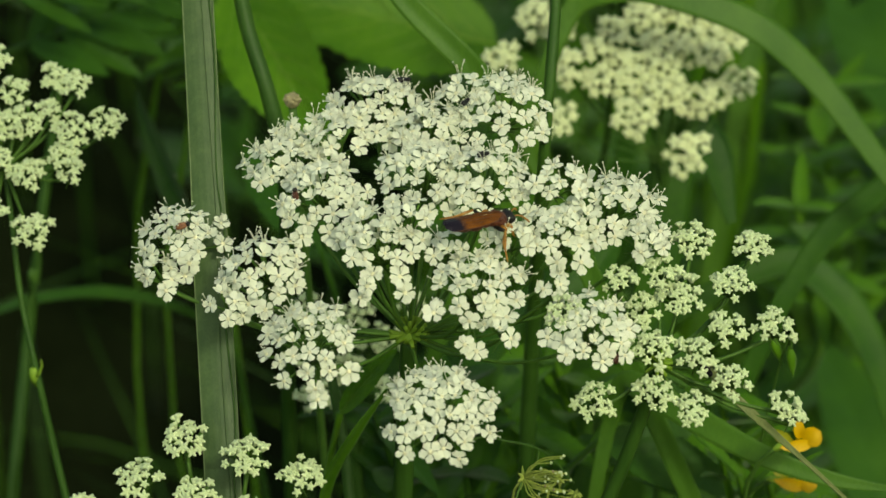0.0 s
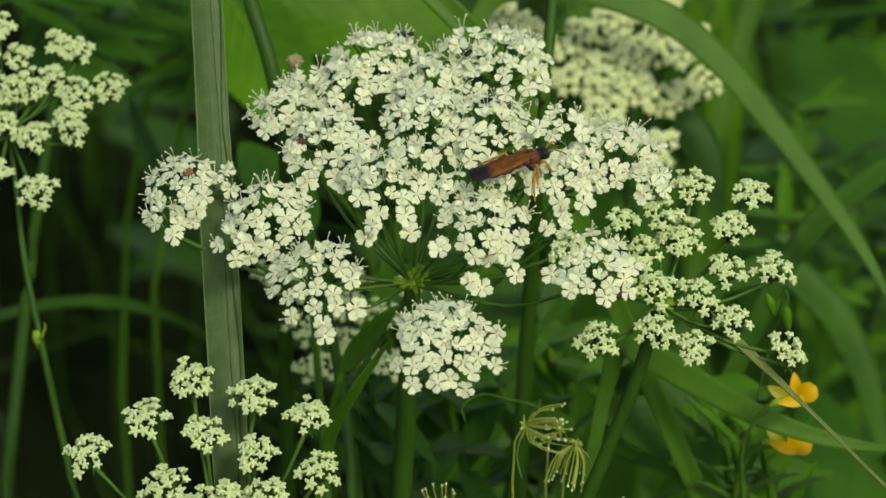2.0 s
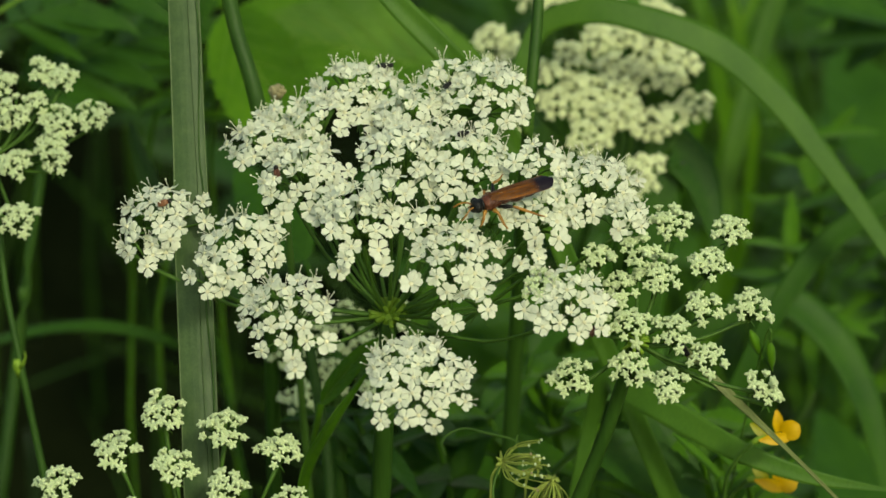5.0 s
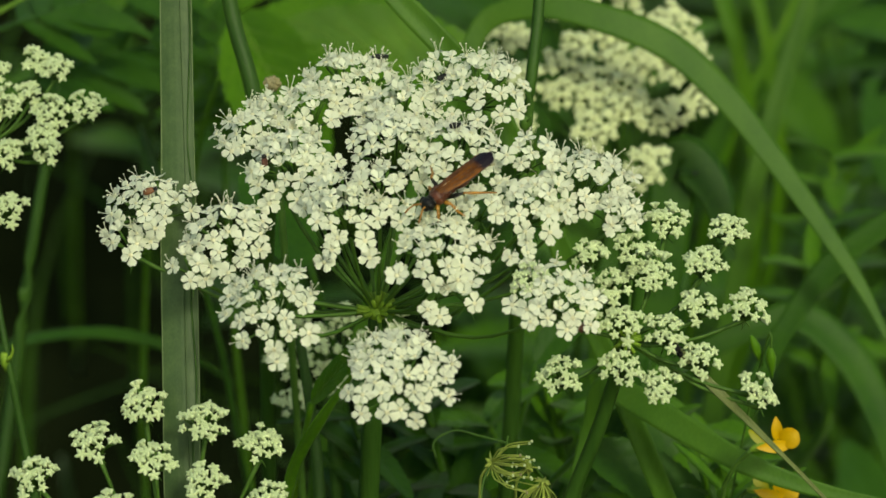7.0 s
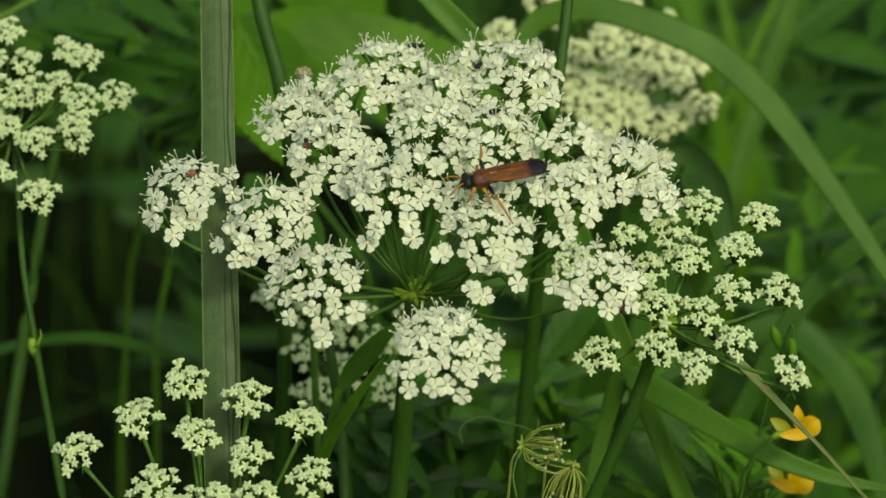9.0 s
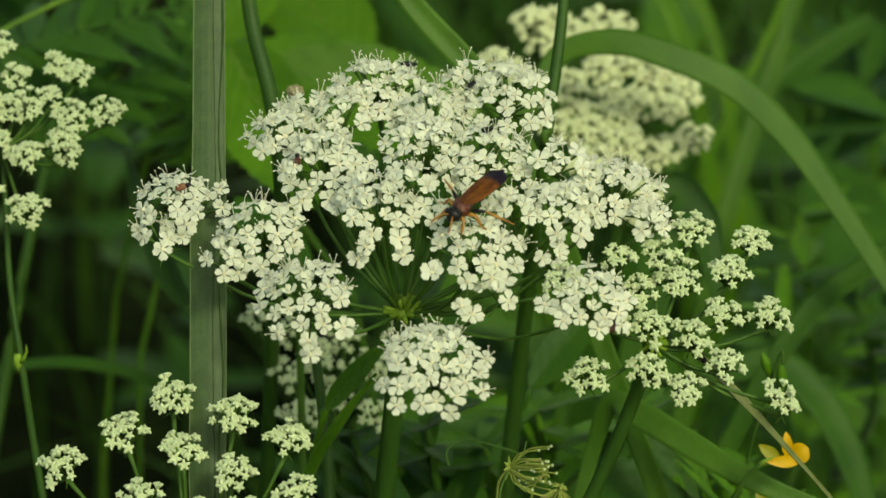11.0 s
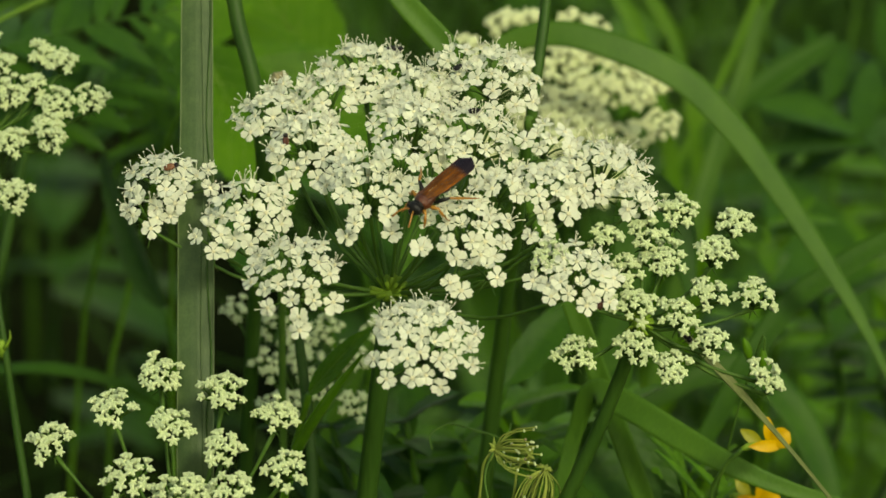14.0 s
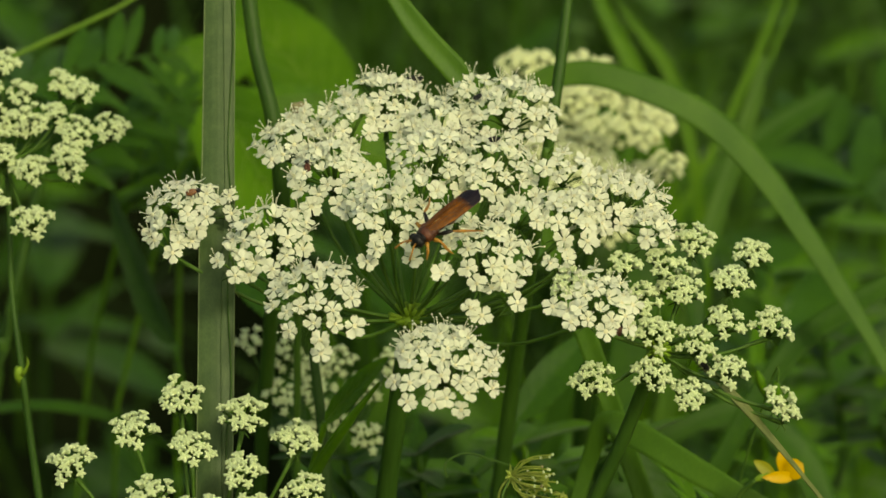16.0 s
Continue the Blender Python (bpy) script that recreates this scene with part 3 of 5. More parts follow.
def lone_stem(name, label, rows, mat, node=None, leaf=None):
    """A round stem along places in millimetres with radii in millimetres."""
    foot = at_mm(rows[-1])
    ob = thing(name, label, "stem", foot, "stems behind the umbel")
    pts = glide([at_mm(r) - foot for r in rows], 6)
    rad = [w.x * MM for w in glide([Vector((r[3], 0, 0)) for r in rows], 6)]
    bm = bmesh.new()
    tube(bm, pts, rad, 12, 0, 0.08)
    part("stalk", mesh_of("stalk", bm, mat), ob)
    if node:
        bm = bmesh.new()
        p = at_mm(node) - foot
        r = node[3] * MM
        tube(bm, [p + Vector((0, 0, -2.2 * r)), p + Vector((0, 0, -0.8 * r)), p, p + Vector((0, 0, 0.9 * r)), p + Vector((0, 0, 2.0 * r))], [0.8 * r, 1.15 * r, 1.3 * r, 1.15 * r, 0.8 * r], 12)
        tube(bm, [p, p + Vector((r, -r, 1.5 * r)), p + Vector((1.8 * r, -1.2 * r, 3.4 * r))], [0.5 * r, 0.35 * r, 0.06 * r], 6)
        part("node", mesh_of("node", bm, STALK), ob, "swollen pale node")
    return ob


def rows_to(*places):
    return [(*p, r) for p, r in places]


lone_stem("flower_stem", "smooth dark green stem leaning behind the umbel", rows_to(((-28.1, 73.5, 37.9), 1.1), ((-25.5, 64.0, 22.8), 1.2), ((-24.3, 60.5, 16.6), 1.2), ((-21.6, 54.9, 8.6), 1.25), ((-19.7, 51.1, -2.4), 1.35), ((-20.9, 53.9, -26.3), 1.2), ((-22.1, 57.0, -51.6), 1.2), ((-22.9, 57.3, -71.7), 1.2), ((-24, 110, -600), 1.6)), STEM, node=(*(-20.6, 53.0, -19.6), 0.9))
lone_stem("flower_stem", "thin dark green stem with a pale node", rows_to(((25.2, 54.9, 45.7), 0.7), ((23.5, 46.6, 30.7), 0.75), ((22.9, 43.3, 24.8), 0.8), ((21.6, 37.9, 15.0), 0.85), ((20.6, 36.0, 5.4), 0.9), ((19.3, 46.9, -22.4), 1.15), ((18.2, 52.0, -42.1), 1.3), ((16.5, 51.4, -67.9), 1.4), ((0, 110, -600), 1.9)), STEM, node=(*(20.8, 34.7, 11.4), 0.62))
lone_stem("flower_stem", "dark green stem under the umbel", rows_to(((-13.9, 27.8, -19.6), 0.7), ((-12.6, 23.6, -27.2), 0.8), ((-11.3, 18.6, -36.3), 0.85), ((-10.7, 13.5, -45.4), 0.9), ((-10, 30, -600), 1.5)), STEM, node=(*(-12.2, 22.0, -30.3), 0.65))
# the dark green material puts the surrounding shade into this stem's colour
lone_stem("pale_stem", "dim yellowish stem in the shade", rows_to(((-62.9, 126.7, -29.0), 0.15), ((-64.6, 124.6, -37.0), 0.8), ((-68.5, 117.8, -55.3), 1.0), ((-72.6, 111.3, -77.4), 1.1), ((-76.2, 99.4, -99.0), 1.2), ((-90, 160, -600), 1.6)), STEM, node=(*(-70.6, 114.7, -65.2), 0.8))


def grass_leaf(label, pts, widths, face, mat, fold=0.25, name="grass_leaf", group="grass leaves", steps=8, across=7):
    foot = at_mm(pts[0])
    ob = tagged(new(name), label, "grass leaf", group)
    ob.location = foot
    line = glide([at_mm(p) - foot for p in pts], steps)
    wid = [w.x * MM for w in glide([Vector((w, 0, 0)) for w in widths], steps)]
    bm = bmesh.new()
    blade(bm, line, wid, Vector(face), fold, across, 0.00022)
    part("leaf_blade", mesh_of("leaf_blade", bm, mat), ob)
    bm = bmesh.new()
    u = Vector(face).normalized()
    tube(bm, [p - u * 0.00022 for p in line], [max(0.00004, 0.03 * w) for w in wid], 6)
    part("midrib", mesh_of("midrib", bm, mat), ob, "raised midrib")
    return ob


arching_leaf = grass_leaf("long arching grass leaf bending over behind the umbels", [(60, 120, -600), (15.6, 109.0, -17.4), (19.6, 112.5, -11.4), (28.1, 112.5, -8.7), (38.7, 111.0, -10.4), (50.7, 109.0, -15.3), (60.0, 105.2, -23.1), (67.8, 99.9, -32.0), (75.2, 94.6, -41.4), (82.0, 88.9, -50.6), (88.5, 81.5, -62.0)], [1.2, 1.5, 1.9, 2.3, 2.55, 2.7, 2.5, 2.1, 1.7, 1.2, 0.3], (0.25, -0.75, 0.6), BLADE, 0.02)
grass_leaf("slanting grass leaf behind the top of the umbel", [(22, 40, -600), (21.4, 44.1, -2.7), (14.3, 48.7, 9.7), (8.9, 50.0, 16.3), (0.4, 54.5, 24.3), (-4.0, 57.4, 29.6)], [1.2, 1.7, 1.9, 2.0, 1.8, 1.2], (-0.1, -0.8, 0.6), BLADE, 0.2)
grass_leaf("broad grass leaf lying slantwise below the budding umbel", [(30, 60, -600), (27.9, 29.6, -49.5), (30.3, 32.6, -39.9), (32.5, 31.9, -33.0), (37.6, 27.3, -33.0), (44.8, 22.6, -35.2), (53.3, 17.7, -37.8), (63.7, 15.9, -41.3), (75.0, 14.8, -43.2)], [1.0, 1.1, 1.3, 1.8, 2.2, 2.1, 1.7, 1.2, 0.3], (-0.1, -0.8, 0.5), BLADE, 0.08)
grass_leaf("short green leaf beside the umbel's stem", [(-16, 12, -600), (-15.0, -0.8, -34.1), (-13.1, 2.1, -27.0), (-9.3, 3.4, -20.4), (-3.8, 4.3, -12.5)], [0.6, 0.8, 1.2, 1.1, 0.2], (0.7, -0.4, 0.6), LEAF, 0.2)
grass_leaf("dry straw-coloured grass leaf folded to a thin end", [(39.9, -4.2, -1.1), (42.1, -8.0, -1.7), (47.0, -13.9, -4.2), (51.6, -14.4, -9.2), (57.2, -13.7, -16.1), (66.2, -11.3, -28.3), (70.0, -9.7, -33.7), (80, 25, -160), (90, 40, -600)], [0.30, 0.62, 0.68, 0.50, 0.30, 0.24, 0.24, 0.3, 0.4], (0.4, -0.7, 0.55), STRAW, 0.5)
# the darker leaf colour replaces the shade this blade lies in
grass_leaf("dim grass leaf lying across the shade", [(-120, 90, -600), (-91.6, 171.5, -113.3), (-77.5, 169.1, -107.3), (-63.7, 167.6, -105.7), (-50.1, 164.3, -107.7), (-38.9, 161.0, -113.6)], [1.0, 1.1, 1.3, 1.3, 1.0, 0.3], (-0.9, -0.1, 0.4), HERB_AND_SHADE, 0.15)
grass_leaf("wide dim grass leaf curving over behind", [(90, 210, -600), (60.8, 152.1, -96.6), (70.8, 154.9, -95.7), (79.6, 151.7, -101.5), (86.2, 145.8, -112.1), (90.6, 136.8, -128.4)], [2.0, 2.2, 3.4, 3.6, 3.2, 1.5], (0.2, -0.6, 0.7), HERB_AND_SHADE, 0.15)
grass_leaf("wide grass leaf hanging behind", [(60, 130, -600), (44.5, 117.8, -55.3), (47.6, 124.3, -43.7), (51.6, 122.3, -47.3), (55.7, 115.4, -59.7)], [2.5, 4.0, 4.4, 4.0, 1.0], (0.2, -0.6, 0.7), HERB_AND_SHADE, 0.15)
grass_leaf("slanting grass leaf far behind", [(190, 300, -600), (76.9, 311.8, -117.9), (91.5, 317.6, -107.4), (107.5, 322.8, -98.1)], [2.5, 3.2, 3.4, 2], (0, -0.6, 0.7), HERB_AND_SHADE, 0.2)
grass_leaf("thin pale grass leaf far behind", [(120, 260, -600), (67.2, 237.1, -108.3), (73.3, 247.2, -90.1), (79.4, 256.6, -73.1), (81.9, 261.4, -64.5)], [2, 2.2, 2.2, 1.8, 1], (0, -0.8, 0.5), BLADE, 0.2)
grass_leaf("slanting leaf under the budding umbel", [(30, 100, -600), (27.5, 58.2, -70.0), (33.2, 62.8, -61.8), (38.9, 68.3, -51.8), (40.3, 70.2, -48.5)], [1.6, 2.2, 2.2, 1.6, 0.5], (-0.2, -0.8, 0.5), HERB_AND_SHADE, 0.2)

grass_leaf("thin bright grass blade far behind", [(10, 370, -600), (60, 345, -330), (67.6, 305.3, -129.6), (79.2, 316.6, -109.3), (86.9, 325.2, -93.7), (93.9, 334.5, -76.9), (97.0, 341.1, -65.0)], [0.5, 1.00, 1.00, 1.00, 1.00, 0.90, 0.50], (0, -0.8, 0.5), LEAF, 0.2)
grass_leaf("thin bright grass blade crossing another", [(40, 380, -600), (90, 355, -330), (72.2, 307.3, -136.4), (82.6, 317.9, -117.2), (89.6, 327.9, -99.2), (97.3, 337.9, -81.1), (101.7, 346.0, -66.6)], [0.5, 0.80, 0.80, 0.80, 0.80, 0.70, 0.50], (0, -0.8, 0.5), LEAF, 0.2)
grass_leaf("short bright grass blade behind the umbels", [(-30, 340, -600), (20, 315, -330), (64.5, 285.7, -103.1), (57.5, 295.7, -85.1), (49.3, 303.2, -71.6), (45.1, 308.2, -62.6)], [0.5, 1.40, 1.82, 1.96, 1.68, 0.70], (0, -0.8, 0.5), LEAF, 0.2)
grass_leaf("slim bright grass blade behind the umbels", [(-30, 350, -600), (20, 325, -330), (71.9, 294.9, -107.1), (64.8, 306.3, -86.5), (56.7, 311.3, -77.5), (52.6, 313.8, -73.0)], [0.5, 1.12, 1.40, 1.54, 1.12, 0.28], (0, -0.8, 0.5), LEAF, 0.2)

grass_leaf("dim grass leaf crossing behind the arching one", [(150, 160, -600), (63.7, 100.3, -66.3), (72.6, 106.3, -55.5), (82.6, 109.8, -49.1), (93.6, 112.9, -43.5)], [1.4, 1.8, 2.2, 2.2, 1.6], (0.1, -0.6, 0.8), HERB_AND_SHADE, 0.1)
lone_stem("pale_stem", "thin pale stem across the feathered leaves", rows_to(((-45.7, 154.3, -10.1), 0.3), ((-52.4, 152.3, -13.8), 0.36), ((-61.0, 150.1, -17.7), 0.42), ((-69.7, 148.0, -21.5), 0.42), ((-81.9, 144.7, -27.5), 0.42), ((-140, 190, -600), 0.9)), RIB)

# ---- withered seed umbels and yellow flowers ----


def withered_umbel(label, p, size, down, threads, seed):
    g = random.Random(seed)
    c = at_mm(p)
    ob = thing("withered_umbel", label, "wildflower", c, "withered umbels")
    d = Vector(down).normalized()
    s, u = frame_along(d, Vector((0.1, 0.2, 1)))
    for k in range(threads):
        a = 6.28 * k / threads + g.uniform(-0.2, 0.2)
        out = s * math.cos(a) + u * math.sin(a)
        w = g.uniform(0.35, 1.0)
        e = (d * g.uniform(0.75, 1.15) + out * w * 0.75) * size * MM
        bm = bmesh.new()
        line = glide([Vector((0, 0, 0)), (out * w * 0.55 + d * 0.35) * size * MM, e], 4)
        tube(bm, line, 0.00011, 5)
        ball(bm, e, (0.00021, 0.00021, 0.00026), 1, 6, 4)
        part("seed_stalk", mesh_of("seed_stalk", bm, SEED, BROWN if g.random() < 0.2 else BUD), ob)
    bm = bmesh.new()
    ball(bm, Vector((0, 0, 0)), (0.0005, 0.0005, 0.0004), 0, 8, 5)
    hub = part("seed_hub", mesh_of("seed_hub", bm, SEED), ob)
    for k in range(6):
        out = s * math.cos(1.05 * k + g.uniform(-0.2, 0.2)) + u * math.sin(1.05 * k)
        bm = bmesh.new()
        tube(bm, [Vector((0, 0, 0)), (out * 0.7 - d * 0.2) * MM, (out * g.uniform(1.2, 1.9) - d * g.uniform(-0.2, 0.6)) * MM], [0.00035, 0.00030, 0.00004], 5)
        part("bract", mesh_of("bract", bm, SEED), hub)
    bm = bmesh.new()
    foot = at_mm((p[0] - 6, p[1] + 14, -600)) - c
    tube(bm, glide([Vector((0, 0, 0)), Vector((-0.0012, 0, -0.0016)), Vector((-0.0018, 0.0005, -0.006)), Vector((-0.0012, 0.004, -0.03)), foot], 5), 0.00019, 6)
    part("seed_stem", mesh_of("seed_stem", bm, SEED), ob)
    return ob


withered_umbel("withered curled umbel with thin seed stalks", (15.8, -5.6, -22.2), 5.6, (0.85, -0.4, 0.15), 22, 3)
withered_umbel("withered drooping umbel folded like a basket", (23.2, -6.9, -24.6), 5.8, (-0.25, -0.35, -0.95), 24, 4)
withered_umbel("withered brown umbel behind the curled one", (20.9, -2.6, -25.0), 3.0, (-0.6, -0.4, 0.2), 10, 5)
withered_umbel("pale shrivelled umbel low in the grass", (2.7, -4.7, -37.2), 3.8, (-0.05, -0.3, 0.95), 12, 6)
withered_umbel("pale shrivelled umbel beside the yellow flowers", (30.0, -6.3, -40.0), 3.8, (-0.05, -0.3, 0.95), 12, 8)


def tendril(p):
    ob = thing("tendril", "thin curled pale green tendril", "tendril", at_mm(p[-1]))
    bm = bmesh.new()
    tube(bm, glide([at_mm(q) - ob.location for q in p], 8), 0.00016, 6)
    part("tendril_thread", mesh_of("tendril_thread", bm, STALK), ob)


tendril([(7.1, 11.6, -32.4), (6.7, 12.5, -30.7), (9.4, 14.3, -29.5), (13.8, 14.8, -30.8), (18.6, 15.7, -33.2), (23.7, 16.3, -40.4)])
tendril([(14.9, -10.9, -27.7), (14.4, -8.4, -25.2), (15.8, -5.6, -22.2), (17.9, -2.7, -21.1), (18.2, -2.0, -19.8)])


def yellow_flower(label, p, lean, size, seed):
    """A small pea flower: a round banner, an upright pointed wing, a long keel and a second wing coloured greenish and
    dark as in shade, in a calyx on a thin stalk.
    """
    c = at_mm(p)
    ob = thing("yellow_flower", label, "wildflower", c, "yellow flowers")
    f = Vector((0.05, -0.88, 0.47)).normalized()
    s, u = frame_along(-f, Vector((0, 0, 1)))
    a = radians(lean)
    s, u = s * math.cos(a) + u * math.sin(a), u * math.cos(a) - s * math.sin(a)

    def petal(name, base, out, length, wide, cup, blunt, mat, label=""):
        bm = bmesh.new()
        way = (s * out[0] + u * out[1] + f * out[2]).normalized()
        side = way.cross(f).normalized()
        up = side.cross(way)
        grid = []
        for i in range(9):
            t = i / 8
            w = wide * (math.sqrt(max(0.0, 1 - (2 * t - 1) ** 2)) + 0.08) if blunt else wide * math.sin(math.pi * (0.15 + 0.82 * t)) ** 0.9
            grid.append([bm.verts.new((s * base[0] + u * base[1] + way * (length * t) + up * (cup * math.sin(2.6 * t)) + side * (w * v) + up * (0.22 * w * v * v)) * (size * MM)) for v in (-1, -0.6, -0.2, 0.2, 0.6, 1)])
        low = [[bm.verts.new(v.co - up * 0.00008) for v in row] for row in grid]
        for i in range(8):
            for j in range(5):
                bm.faces.new((grid[i][j], grid[i + 1][j], grid[i + 1][j + 1], grid[i][j + 1]))
                bm.faces.new((low[i][j], low[i][j + 1], low[i + 1][j + 1], low[i + 1][j]))
        part(name, mesh_of(name, bm, mat), ob, label)

    petal("banner", (0.5, -0.7), (0.86, 0.50, 0.25), 3.0, 1.5, 0.5, True, YELLOW, "round golden yellow petal")
    petal("wing_petal", (-0.1, -0.3), (-0.06, 1.0, 0.15), 3.5, 0.85, 0.4, False, YELLOW)
    petal("keel", (1.6, -1.2), (-1.0, -0.02, 0.2), 5.0, 0.95, 0.5, False, YELLOW)
    petal("wing_petal", (-1.4, -0.9), (-0.85, 0.62, -0.1), 3.6, 0.95, 0.3, False, GREENISH_SHADED, "greenish yellow petal in shade")
    bm = bmesh.new()
    foot_of = (s * -3.4 - u * 1.2) * size * MM
    tube(bm, [foot_of + (s * x + u * y) * size * MM for x, y in ((2.0, 0.2), (1.0, 0.0), (0.0, -0.2), (-0.8, -0.5))], [0.0003, 0.0006, 0.0006, 0.0003], 8)
    part("calyx", mesh_of("calyx", bm, CORE), ob, "pale green calyx")
    bm = bmesh.new()
    start = foot_of + (s * -0.7 - u * 0.5) * size * MM
    foot = at_mm((p[0] - 14, p[1] + 26 + seed, -600)) - c
    tube(bm, glide([start, start + Vector((-0.002, 0.001, -0.003)), Vector((-0.007, 0.006, -0.03)), foot], 5), 0.00035, 6)
    part("flower_stalk", mesh_of("flower_stalk", bm, STALK), ob)
    return ob


yellow_flower("golden yellow pea flower behind the dry straw", (57.8, 10.5, -28.6), 0, 1.0, 1)
yellow_flower("golden yellow pea flower low behind a grass leaf", (58.8, 24.0, -46.8), -22, 1.05, 4)

# ---- broad leaves and herbs behind ----


def leaf_height(t, v, w, length, curl, phase):
    """How far a leaf's skin lies above its base plane at the share t of its length and v of its half width w."""
    z = -curl * length * t * t + 0.22 * w * abs(v) + 0.05 * w * math.sin(9 * t + phase + 3 * v) * abs(v)
    return z + 0.035 * w * math.cos(2 * math.pi * (t * 7 - abs(v) * 1.6))


def leaf_ribs(length, wide, seed, curl):
    """A pale midrib with pairs of side ribs that run out towards the tip, lying on the leaf of the same numbers."""
    phase = random.Random(seed).uniform(0, 6)
    half = lambda t: wide * 0.5 * (2.05 * t ** 0.6 * (1 - t) ** 0.8 + 0.015)
    at = lambda t, v: Vector((t * length, v * half(t), leaf_height(t, v, half(t), length, curl, phase) + 0.00012))
    bm = bmesh.new()
    tube(bm, [at(k / 12, 0) for k in range(12)], [0.0115 * wide * (1.1 - k / 12) for k in range(12)], 6)
    for k in range(6):
        for side in (1, -1):
            t0 = 0.06 + 0.125 * k + 0.02 * side
            tube(bm, [at(min(0.96, t0 + 0.055 * j + 0.004 * j * j), side * 0.21 * j) for j in range(5)], [0.0055 * wide * (1 - 0.2 * j) for j in range(5)], 5)
    return mesh_of("ribs", bm, RIB)


def broad_leaf_mesh(name, length, wide, mat, seed, curl=0.2, teeth=0.0):
    """An ovate leaf with a raised midrib, side veins pressed in and a wavy edge, and a short stalk."""
    g = random.Random(seed)
    bm = bmesh.new()
    nu, nv = 34, 11
    ph = g.uniform(0, 6)
    grid = []
    for i in range(nu):
        t = i / (nu - 1)
        w = wide * 0.5 * (2.05 * t ** 0.6 * (1 - t) ** 0.8 + 0.015)
        saw = 1 + teeth * (i % 2)
        w *= saw
        row = []
        for j in range(nv):
            v = 2 * j / (nv - 1) - 1
            z = leaf_height(t, v, w / saw, length, curl, ph)
            row.append(bm.verts.new((t * length, v * w, z)))
        grid.append(row)
    low = [[bm.verts.new(v.co - Vector((0, 0, 0.0003))) for v in row] for row in grid]
    for i in range(nu - 1):
        for j in range(nv - 1):
            bm.faces.new((grid[i][j], grid[i + 1][j], grid[i + 1][j + 1], grid[i][j + 1]))
            bm.faces.new((low[i][j], low[i][j + 1], low[i + 1][j + 1], low[i + 1][j]))
    return mesh_of(name, bm, mat)


def leafy_plant(label, foot, top, leaves, mat, seed, group=""):
    """A herb with a stem from foot to top and leaves: rows of (share of the stem, compass degrees, lift degrees, length, width) in mm."""
    base = at_mm(foot)
    ob = thing("leafy_herb", label, "herb", base, group)
    line = glide([Vector((0, 0, 0)), (at_mm(top) - base) * 0.5 + Vector((0.006, -0.01, 0)), at_mm(top) - base], 8)
    bm = bmesh.new()
    tube(bm, line, [0.0012 - 0.0007 * i / len(line) for i in range(len(line))], 8)
    part("stem", mesh_of("stem", bm, mat), ob)
    for k, (share, turn, lift, length, wide) in enumerate(leaves):
        p = line[min(len(line) - 1, round(share * (len(line) - 1)))]
        m = Matrix.Translation(p) @ Matrix.Rotation(radians(turn), 4, "Z") @ Matrix.Rotation(radians(-lift), 4, "Y")
        part("leaf", broad_leaf_mesh("leaf", length * MM, wide * MM, mat, seed + k, 0.18, 0.05), ob, "", m)
    return ob


def free_leaf(label, base, tip, wide, face, mat, seed, foot):
    """A large leaf from base to tip with its stalk down to foot."""
    b, e = at_mm(base), at_mm(tip)
    ob = thing("large_leaf", label, "leaf", b, "broad leaves behind")
    x = (e - b).normalized()
    y = Vector(face).cross(x).normalized()
    m = Matrix((x, y, x.cross(y))).transposed().to_4x4()
    part("leaf_blade", broad_leaf_mesh("leaf_blade", (e - b).length * 1.03, wide * MM, mat, seed, 0.10, 0.07), ob, "", m)
    if mat == LEAF:
        part("ribs", leaf_ribs((e - b).length * 1.03, wide * MM, seed, 0.10), ob, "pale midrib and side ribs", m)
    bm = bmesh.new()
    f = at_mm(foot) - b
    tube(bm, glide([Vector((0, 0, 0)), -x * 0.006 + Vector((0, 0.004, -0.012)), f * 0.45, f], 5), 0.00055, 8)
    part("leaf_stalk", mesh_of("leaf_stalk", bm, mat), ob)
    return ob


free_leaf("dim green leaf beside the culm", (-40.3, 131.3, -72.3), (-57.3, 162.3, -57.5), 12, (-0.85, -0.45, 0.10), HERB_AND_SHADE, 41, (-40, 190, -600))
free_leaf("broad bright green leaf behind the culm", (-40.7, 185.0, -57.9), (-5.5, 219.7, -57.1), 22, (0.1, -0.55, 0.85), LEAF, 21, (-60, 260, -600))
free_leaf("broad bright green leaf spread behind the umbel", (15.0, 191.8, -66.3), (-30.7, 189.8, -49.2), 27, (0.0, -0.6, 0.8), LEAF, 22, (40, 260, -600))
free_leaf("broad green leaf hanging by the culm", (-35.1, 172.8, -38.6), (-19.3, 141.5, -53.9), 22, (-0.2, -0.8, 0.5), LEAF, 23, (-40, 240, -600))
free_leaf("dark green leaf beneath the umbel", (-18.3, 106.7, -54.8), (-30.8, 123.8, -44.6), 13, (0.1, -0.6, 0.8), HERB_AND_SHADE, 28, (-30, 160, -600))
free_leaf("dim broad leaf under the umbel", (-3.8, 61.5, -74.4), (11.5, 72.2, -65.4), 9, (0.0, -0.6, 0.8), HERB_AND_SHADE, 29, (-5, 120, -600))
free_leaf("pointed green leaf below the budding umbel", (29.3, 40.7, -50.1), (50.3, 37.9, -59.2), 11, (0.1, -0.6, 0.8), HERB_AND_SHADE, 30, (20, 90, -600))
free_leaf("pointed green leaf beside the slanting stem", (21.3, 81.2, -59.5), (34.1, 93.6, -47.5), 8, (-0.2, -0.7, 0.6), HERB_AND_SHADE, 31, (15, 140, -600))
